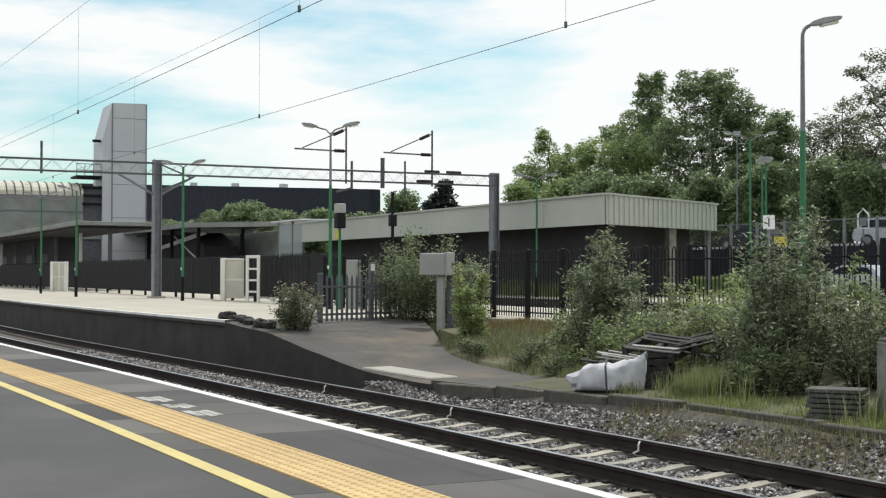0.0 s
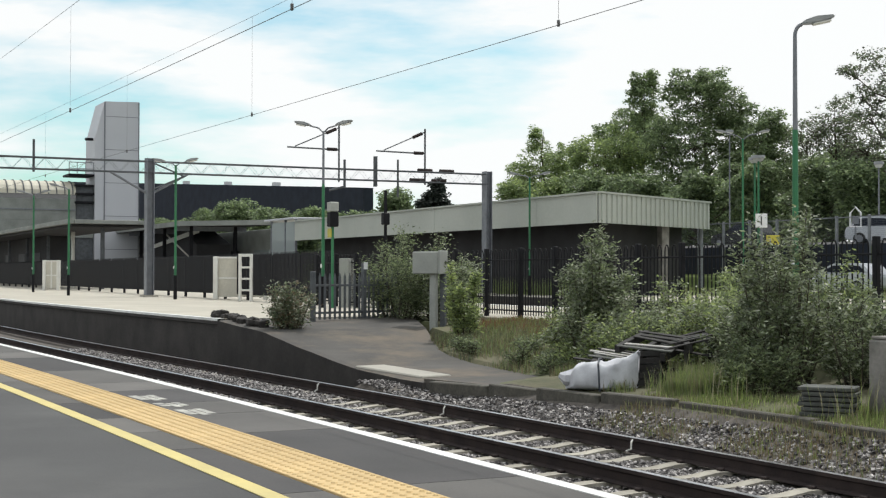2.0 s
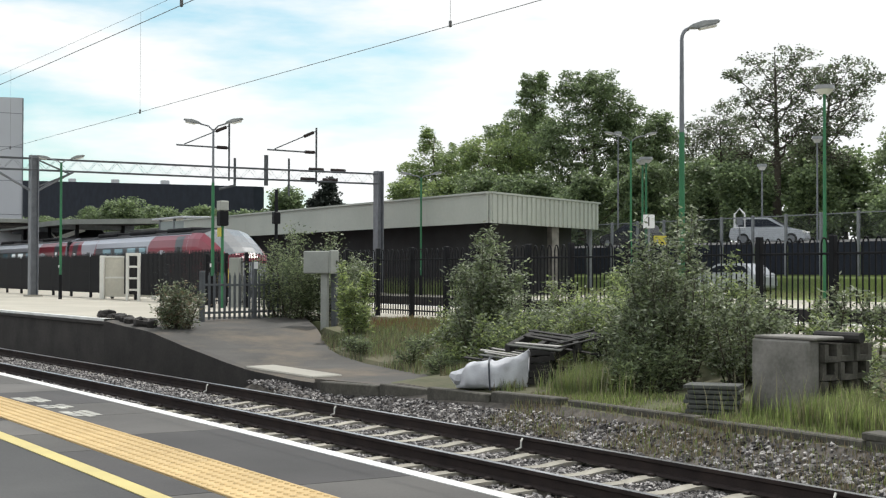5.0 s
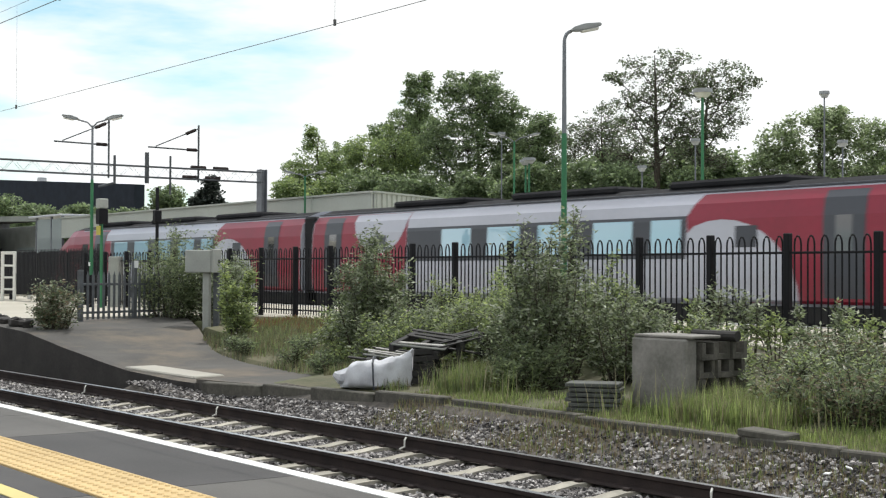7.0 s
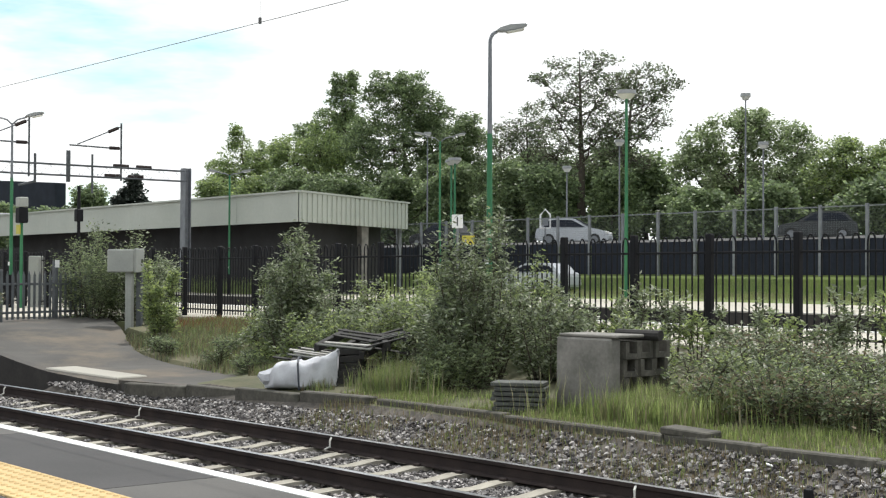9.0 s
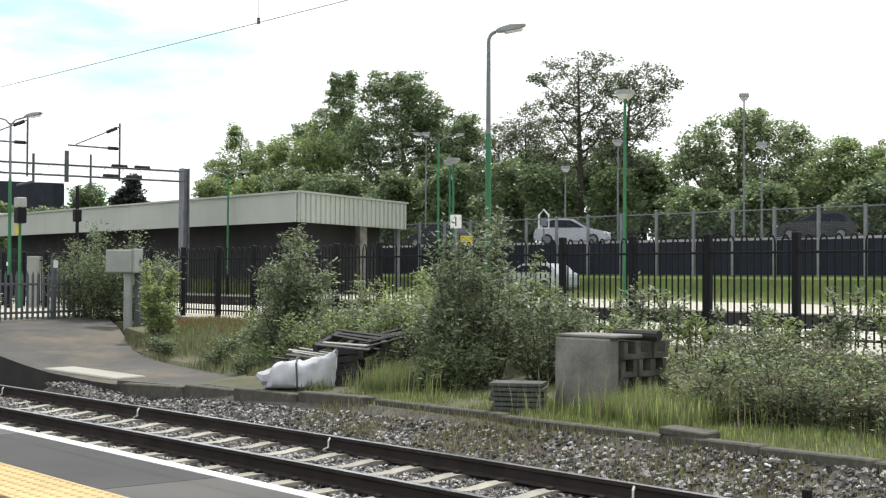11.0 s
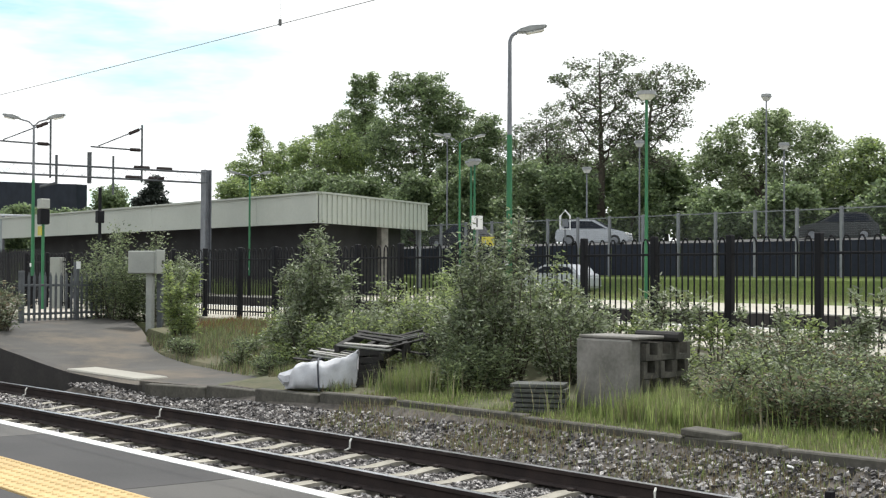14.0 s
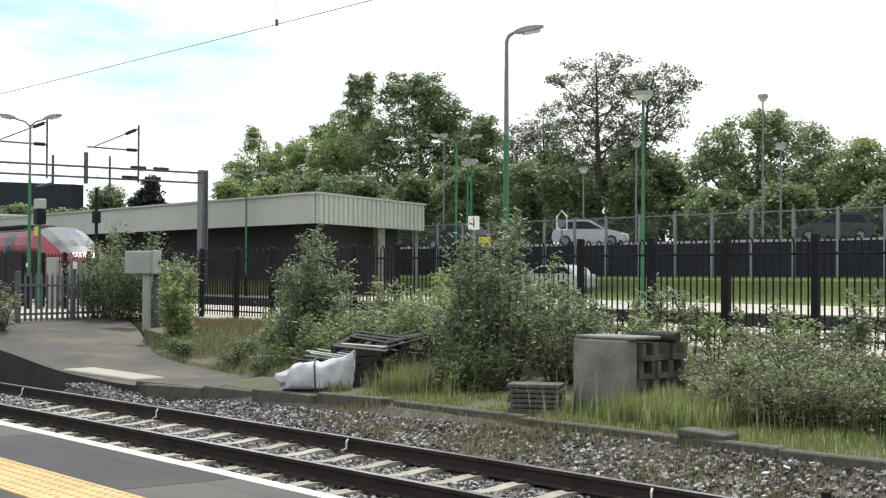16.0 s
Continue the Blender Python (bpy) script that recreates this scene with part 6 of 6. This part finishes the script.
def build_timber_heap():
    """Dark crates with broken pallets thrown over them, a few slats coloured pale as highlights."""
    rng = random.Random(14)
    heap = thing("timber_heap", "heap of dark broken pallets with a few slats coloured as highlights", "timber heap", pose(-15.85, 11.1, -0.65, 0, 0, 36))
    # local x runs along the heap's face, y goes back from it
    for x, y, z, turn, tilt in ((0.0, -0.35, 0.0, 6, 0), (0.2, -0.6, 0.0, 3, 0), (0.36, -0.28, 0.0, -8, 3), (0.16, -0.3, 0.3, 3, 5), (-0.34, 0.0, 0.0, 14, 0), (0.0, 0.05, 0.0, 5, 0), (0.4, 0.1, 0.0, -6, 0)):
        ob = part("dark_crate", box_bm((-0.17, -0.17, 0.0), (0.17, 0.17, 0.02)), WOOD_DARK, heap, "black slatted crate")
        ob.matrix_local = pose(x, y, z, tilt, -tilt, turn)
        for a in (-0.17, 0.15):
            for b in (0.03, 0.13, 0.23):
                part("crate_slat", box_bm((a, -0.17, b), (a + 0.02, 0.17, b + 0.075)), WOOD_DARK, ob)
                part("crate_slat", box_bm((-0.15, a, b), (0.15, a + 0.02, b + 0.075)), WOOD_DARK, ob)
        for a in (-0.149, 0.119):
            for b in (-0.149, 0.119):
                part("crate_post", box_bm((a, b, 0.02), (a + 0.03, b + 0.03, 0.31)), WOOD_DARK, ob)
    # three broken pallets lying askew on top
    for x, y, z, rx, ry, rz, wide in ((-0.28, -0.05, 0.42, 9, 5, 12, 0.55), (0.1, -0.05, 0.66, 13, 7, -10, 0.45), (0.5, 0.05, 0.68, 6, -12, 24, 0.4)):
        m = pose(x, y, z, rx, ry, rz)
        for k in range(6):
            if rng.random() < 0.12:
                continue
            reach = wide * rng.uniform(0.75, 1.15)
            ob = part("slat", box_bm((-reach, -0.035, -0.009), (wide * rng.uniform(0.7, 1.1), 0.035, 0.009), 0.003), WOOD_HIGHLIGHT if rng.random() < 0.15 else WOOD_OLD if rng.random() < 0.45 else WOOD_DARK, heap)
            ob.matrix_local = m @ pose(0, -0.4 + 0.14 * k, 0.05, rng.uniform(-8, 8), rng.uniform(-4, 4), rng.uniform(-7, 7))
        for k in (-0.8 * wide, 0, 0.8 * wide):
            ob = part("bearer", box_bm((k - 0.04, -0.44, -0.07), (k + 0.04, 0.4, 0.04), 0.006), WOOD_DARK, heap)
            ob.matrix_local = m
    for x, y, z, ry, rz in ((-0.75, -0.15, 0.4, 6, 4), (-0.6, -0.3, 0.3, -3, -8), (0.75, -0.2, 0.55, 8, 10), (0.85, -0.1, 0.35, -6, -14)):
        ob = part("loose_plank", box_bm((-0.34, -0.035, -0.01), (0.34, 0.035, 0.01), 0.003), WOOD_DARK, heap)
        ob.matrix_local = pose(x, y, z, 10, ry, rz)
    for x, y, h in ((0.62, -0.3, 0.68), (0.9, -0.1, 0.6), (-0.7, 0.0, 0.42)):
        part("prop", box_bm((x - 0.025, y - 0.025, 0), (x + 0.025, y + 0.025, h), 0.004), WOOD_DARK, heap)


def build_block_stack():
    """Concrete cable troughs stacked on end, with their hollow sides showing."""
    stack = thing("trough_stack", "stack of grey concrete cable troughs among tall grass", "concrete stack", pose(-10.72, 10.88, -0.55, 0, 0, 5))
    part("slab", box_bm((-0.5, -0.12, 0), (0.3, 0.06, 0.83), 0.02), BLOCK, stack)
    for row in range(4):
        for col in range(3):
            bm = bmesh.new()
            z0, y0 = 0.2 * row, 0.07 + 0.27 * col
            prism(bm, [(y0, z0), (y0 + 0.26, z0), (y0 + 0.26, z0 + 0.19), (y0 + 0.2, z0 + 0.19), (y0 + 0.2, z0 + 0.06), (y0 + 0.06, z0 + 0.06), (y0 + 0.06, z0 + 0.19), (y0, z0 + 0.19)], -0.46, 0.33 + 0.03 * ((row + col) % 2), "x")
            # darker than the slab: the shade on the trough ends is in the colour
            part("trough", bm, SHADED_CONCRETE, stack)
    part("top_slab", box_bm((-0.48, -0.1, 0.835), (0.36, 0.4, 0.87), 0.01), BLOCK, stack)
    part("pipe", rod_bm((-0.2, 0.62, 0.85), (0.42, 0.62, 0.85), 0.06, sides=10), WOOD_DARK, stack, "black plastic pipe")
    low = thing("timber_stack", "low stack of weathered grey boards beside the kerb", "timber stack", pose(-11.4, 10.35, -0.6, 0, 0, 38))
    for k in range(7):
        part("board", box_bm((-0.31 + 0.02 * (k % 3), -0.2, 0.055 * k), (0.29 + 0.02 * (k % 2), 0.2, 0.055 * k + 0.042), 0.006), WOOD_OLD, low)


# ---- parked cars ----
def parked_car(x, y, z, turn, paint, label, length=4.3, height=1.5):
    car = thing("parked_car", label, "car", pose(x, y, z, 0, 0, turn), "cars in the car park")
    h, l = height, length / 2
    bm = bmesh.new()
    prism(bm, [(-l, 0.35), (-l + 0.05, 0.85), (-l * 0.92, 0.98), (l * 0.55, 0.95), (l * 0.92, 0.78), (l, 0.6), (l, 0.3), (l * 0.8, 0.22), (-l * 0.85, 0.22)], -0.85, 0.85, "y")
    bmesh.ops.bevel(bm, geom=bm.edges[:], offset=0.06, segments=2, affect="EDGES")
    part("body", bm, paint, car)
    bm = bmesh.new()
    prism(bm, [(-l * 0.9, 0.93), (-l * 0.72, h - 0.08), (-l * 0.45, h), (l * 0.05, h - 0.02), (l * 0.5, 0.93)], -0.72, 0.72, "y")
    bmesh.ops.bevel(bm, geom=bm.edges[:], offset=0.07, segments=2, affect="EDGES")
    part("cabin", bm, paint, car)
    for s in (-1, 1):
        bm = bmesh.new()
        prism(bm, [(-l * 0.78, 1.0), (-l * 0.66, h - 0.14), (-l * 0.42, h - 0.09), (l * 0.0, h - 0.11), (l * 0.36, 1.0)], s * 0.722, s * 0.734, "y")
        part("side_window", bm, DARK_BOARD, car)
        for wx in (-l * 0.62, l * 0.62):
            wheel = part("wheel", rod_bm((wx, s * 0.66, 0.32), (wx, s * 0.87, 0.32), 0.32, sides=16), TYRE, car)
            part("rim", rod_bm((wx, s * 0.872, 0.32), (wx, s * 0.885, 0.32), 0.2, sides=14), GALVANISED, wheel)
        part("headlight", box_bm((l * 0.9, s * 0.7 - 0.15, 0.62), (l * 0.985, s * 0.7 + 0.1, 0.75), 0.02), WHITE_PAINT, car)
    bm = bmesh.new()
    v = [bm.verts.new(p) for p in ((l * 0.53, -0.62, 0.98), (l * 0.53, 0.62, 0.98), (l * 0.09, 0.58, h - 0.05), (l * 0.09, -0.58, h - 0.05))]
    bm.faces.new(v)
    bmesh.ops.solidify(bm, geom=bm.faces[:], thickness=-0.02)
    part("windscreen", bm, DARK_BOARD, car)
    return car


def build_cars():
    parked_car(-54.0, 53.0, 2.55, 36, CAR_WHITE, "white hatchback parked behind the mesh fence", 4.1, 1.5)
    parked_car(-42.3, 59.0, 2.75, 215, CAR_BLACK, "dark hatchback parked behind the mesh fence", 4.1, 1.5)
    parked_car(-67.0, 54.0, 2.6, 185, CAR_BLACK, "dark car parked beyond the station building", 4.3, 1.5)
    parked_car(-46.0, 42.6, 0.07, 190, CAR_WHITE, "white car parked below the mesh fence", 4.2, 1.4)
    sign = thing("house_sign", "white house-shaped sign frame in the car park", "sign", pose(-52.6, 49.5, 2.55, 0, 0, 40))
    part("frame", add_tube(bmesh.new(), [(-0.26, 0, 0.85), (-0.26, 0, 1.55), (0, 0, 1.85), (0.26, 0, 1.55), (0.26, 0, 0.85), (-0.26, 0, 0.85)], 0.055, 6), SIGN_WHITE, sign)
    part("post", rod_bm((0, 0, 0), (0, 0, 0.9), 0.05), GALVANISED, sign)
    part("panel", box_bm((-0.16, -0.02, 0.98), (0.16, 0.02, 1.4)), GALVANISED, sign)


# ---- trains ----
CAR_LENGTH = 22.8
SIDE = 1.365


def side_profile():
    """Half of the carriage's cross-section, bottom to crown, as (y, z)."""
    return [(1.2, 0.3), (1.32, 0.42), (SIDE, 0.9), (SIDE, 1.3), (1.33, 2.1), (1.26, 2.45), (1.05, 2.72), (0.6, 2.88), (0.0, 2.93)]


def side_y(z):
    prof = side_profile()
    for (ya, za), (yb, zb) in zip(prof, prof[1:]):
        if za <= z <= zb:
            return ya + (yb - ya) * (z - za) / (zb - za)
    return 1.2


def side_panel(parent, name, outline, mat, lift, label="", sub=None):
    """A painted or glazed panel that follows the body side nearest the platforms; outline in (x, z), counted out to both sides of the carriage."""
    for s in (-1, 1):
        bm = bmesh.new()
        top = max(z for _, z in outline)
        low = min(z for _, z in outline)
        cuts = [z for _, z in side_profile() if low + 0.01 < z < top - 0.01]
        face = bm.faces.new([bm.verts.new((x, 0, z)) for x, z in outline])
        for c in cuts:
            bmesh.ops.bisect_plane(bm, geom=bm.verts[:] + bm.edges[:] + bm.faces[:], plane_co=(0, 0, c), plane_no=(0, 0, 1))
        for v in bm.verts:
            v.co.y = s * (side_y(v.co.z) + lift)
        bm.normal_update()
        if sum(f.normal.y for f in bm.faces) * s < 0:
            bmesh.ops.reverse_faces(bm, faces=bm.faces[:])
        part(name, bm, mat, parent, label)


def carriage_shell(x0, x1, nose):
    """The body tube; nose: 0 for a flat end, -1 for a raked cab at x0, 1 for one at x1."""
    prof = side_profile()
    ring0 = [(y, z) for y, z in prof] + [(-y, z) for y, z in prof[-2::-1]]
    bm = bmesh.new()
    stations = [(x0, 0), (x1, 0)]
    if nose:
        stations = [(d * 1.27, d / 3.3) for d in (0.0, 0.12, 0.35, 0.7, 1.1, 1.6, 2.2, 2.8, 3.3)]
        stations = [(x0 + d, f) for d, f in stations] + [(x1, 1)]
        if nose > 0:
            stations = [(x0 + x1 - x, f) for x, f in reversed(stations)]
    rings = []
    for x, f in stations:
        ring = []
        for y, z in ring0:
            if nose:
                crown = 1.4 + (2.93 - 1.4) * min(1.0, f * 1.45) ** 0.72
                wide = 0.72 + 0.28 * min(1.0, f * 1.2) ** 0.5
                zz = 0.3 + (z - 0.3) * (crown - 0.3) / (2.93 - 0.3)
                ring.append(bm.verts.new((x, y * wide, zz)))
            else:
                ring.append(bm.verts.new((x, y, z)))
        rings.append(ring)
    n = len(ring0)
    for a, b in zip(rings, rings[1:]):
        for k in range(n - 1):
            f = bm.faces.new((a[k], a[k + 1], b[k + 1], b[k]))
            zs = sum(v.co.z for v in f.verts) / 4
            mid = sum(v.co.x for v in f.verts) / 4
            end = min(abs(mid - (x0 if nose <= 0 else x1)), 99)
            roofish = 6 <= k <= 9
            f.material_index = 1 if roofish and not (nose and end < 4.1) else 0
            if nose and end < 4.1:
                f.material_index = 2 if 6 <= k <= 9 and 0.38 < end < 2.5 else 3 if end < 1.1 and zs < 1.0 else 1 if roofish and end > 2.4 else 4
        bm.faces.new((a[n - 1], a[0], b[0], b[n - 1])).material_index = 0
    bm.faces.new(rings[0][::-1])
    bm.faces.new(rings[-1])
    bmesh.ops.recalc_face_normals(bm, faces=bm.faces[:])
    return bm


def carriage(label, cab=0):
    """One carriage, from its rear end at x = 0 to the front at x = CAR_LENGTH."""
    car = thing("train_carriage", label, "train carriage", group="carriages of the trains")
    x0, x1 = 0.35, CAR_LENGTH - 0.35
    if cab < 0:
        x0 = -0.9
    if cab > 0:
        x1 = CAR_LENGTH + 0.9
    nose = cab
    part("body", carriage_shell(x0, x1, nose), [TRAIN_SILVER, TRAIN_ROOF, WINDSCREEN, YELLOW_FRONT if cab > 0 else TRAIN_SILVER, TRAIN_RED], car, smooth=False)
    start = 3.3 if cab < 0 else x0 + 0.03
    end = CAR_LENGTH - 3.3 if cab > 0 else x1 - 0.03
    # red ends with the pale swoosh, charcoal window band and doors
    def circle(cx, r, z0, top):
        pts = [(cx + r * math.cos(a), z0 + (top - z0) * math.sin(a)) for a in [math.pi * k / 16 for k in range(17)]]
        return pts
    low, high = 0.36, 2.66
    if cab < 0:
        side_panel(car, "red_panel", [(start, low), (6.2, low), (6.85, 1.25), (6.85, 2.2), (6.3, 2.2), (6.3, high), (start, high)], TRAIN_RED, 0.004)
        doors, first = [(5.1, 6.25)], 7.05
        side_panel(car, "cab_window", [(3.6, 1.62), (4.2, 1.62), (4.4, 2.1), (3.75, 2.1)], DARK_GLASS, 0.009)
        side_panel(car, "emblem", [(x - 0.7, z) for x, z in ((4.05, 0.5), (4.2, 0.5), (4.55, 1.0), (5.1, 1.42), (5.05, 1.5), (4.45, 1.15), (4.3, 1.75), (4.2, 1.75), (4.3, 1.05))], TRAIN_SILVER, 0.009, "white swash emblem")
    else:
        side_panel(car, "red_panel", [(start, low), (5.3, low), (5.58, 1.25), (5.58, high), (start, high)], TRAIN_RED, 0.004)
        side_panel(car, "pale_swoosh", [(x, z) for x, z in [(4.15 + 1.42 * math.cos(a), high - 0.01 - 1.15 * math.sin(a)) for a in [math.pi * k / 16 for k in range(17)]]], TRAIN_SILVER, 0.008, "pale silver swoosh")
        side_panel(car, "toilet_window", [(4.0, 1.62), (4.55, 1.62), (4.55, 2.02), (4.0, 2.02)], TRAIN_DARK, 0.013)
        doors, first = [(1.1, 2.1)], 5.75
    if cab > 0:
        side_panel(car, "red_panel", [(CAR_LENGTH - 8.6, low), (end, low), (end, high), (CAR_LENGTH - 8.2, high), (CAR_LENGTH - 8.6, 2.2)], TRAIN_RED, 0.004)
        side_panel(car, "pale_swoosh", circle(CAR_LENGTH - 6.6, 1.35, low + 0.01, 2.0), TRAIN_SILVER, 0.008, "pale silver swoosh")
        doors.append((CAR_LENGTH - 4.8, CAR_LENGTH - 3.8))
        last = CAR_LENGTH - 8.8
    else:
        side_panel(car, "red_panel", [(18.0, low), (end, low), (end, high), (16.7, high), (16.35, 2.2), (16.4, 1.5), (16.9, 1.3)], TRAIN_RED, 0.004)
        side_panel(car, "pale_swoosh", [(max(16.36, x), z) for x, z in circle(17.35, 2.05, low + 0.01, 2.1)], TRAIN_SILVER, 0.008, "pale silver swoosh")
        doors.append((20.0, 21.0))
        last = 16.35
    side_panel(car, "window_band", [(first - 0.15, 1.27), (last, 1.27), (last, 2.2), (first - 0.15, 2.2)], TRAIN_DARK, 0.006, "charcoal window band")
    x, w = last - 1.08, 0.92
    while x > first - 0.05:
        side_panel(car, "window", [(x, 1.36), (x + w, 1.36), (x + w, 2.13), (x, 2.13)], SKY_TINT_GLASS, 0.012, "window coloured pale blue for the reflected sky")
        x, w = x - 2.03 + 0.12 * (w < 1), 1.32
    for a, b in doors:
        side_panel(car, "door", [(a, 0.48), (b, 0.48), (b, 2.6), (a, 2.6)], TRAIN_DARK, 0.012, "charcoal plug door")
        side_panel(car, "door_window", [(a + 0.3, 1.35), (b - 0.3, 1.35), (b - 0.3, 2.1), (a + 0.3, 2.1)], DARK_GLASS, 0.017)
    if cab <= 0:
        side_panel(car, "toilet_window", [(17.75, 1.5), (18.35, 1.5), (18.35, 1.95), (17.75, 1.95)], TRAIN_DARK, 0.013)
    for s in (-1, 1):
        part("gutter", box_bm((start, s * 1.06 - 0.035, 2.7), (end, s * 1.06 + 0.035, 2.75), 0.01), TRAIN_DARK, car)
        part("skirt", box_bm((x0 + 2.5 * (cab < 0), s * 1.12 - 0.05, -0.05), (x1 - 2.5 * (cab > 0), s * 1.12 + 0.05, 0.34), 0.01), TRAIN_UNDER, car)
    for a, b in ((4.0, 7.5), (9.5, 13.5), (15.2, 18.6)):
        part("roof_unit", box_bm((a, -0.75, 2.82), (b, 0.75, 3.02), 0.06), TRAIN_ROOF, car, "grey roof equipment")
    for x in (3.2, CAR_LENGTH - 3.2):
        bogie = part("bogie", box_bm((x - 1.5, -1.05, -0.5), (x + 1.5, 1.05, -0.1), 0.05), TRAIN_UNDER, car)
        for wx in (x - 1.15, x + 1.15):
            for s in (-1, 1):
                part("wheel", rod_bm((wx, s * 0.69, -0.42), (wx, s * 0.82, -0.42), 0.42, sides=18), RAIL_STEEL, bogie)
    if cab <= 0:
        part("gangway", box_bm((CAR_LENGTH - 0.345, -1.24, 0.35), (CAR_LENGTH + 0.345, 1.24, 2.7), 0.06), BLACK_PAINT, car, "black gangway bellows")
    return car


def build_trains():
    rear = carriage("rear driving carriage of a red and silver express train", -1)
    middle = carriage("red and silver express train carriage with large windows")
    front = carriage("front driving carriage of a red and silver express train", 1)
    leaving = [rear, middle] + [copy_thing(middle, Matrix()) for _ in range(2)] + [front]
    arriving = [copy_thing(middle, Matrix()) for _ in range(2)] + [copy_thing(front, Matrix())]
    return leaving, arriving


build_kerb()
build_bag()
build_timber_heap()
build_block_stack()
build_cars()
build_plants()
build_trees()
leaving_train, arriving_train = build_trains()


# ---- what moves ----
def motions():
    """Both trains run through on the fast line at a steady speed."""
    speed = 54.5
    times = [0.5 * k for k in range(32)] + [15.8, 15.9, 16.0]
    drift = {6.0: 0.6, 6.5: -0.85, 7.0: 0.2, 7.5: -1.1}
    for k, car in enumerate(leaving_train):
        walk(car, [(t, pose(-60.1 + speed * (t - 7.0) + drift.get(t, 0.0) + CAR_LENGTH * k, TRAIN_Y, 0.05)) for t in times])
    for k, car in enumerate(arriving_train):
        walk(car, [(t, pose(-53.2 + speed * (t - 16.0) - CAR_LENGTH * (len(arriving_train) - k), TRAIN_Y, 0.05)) for t in times])


motions()
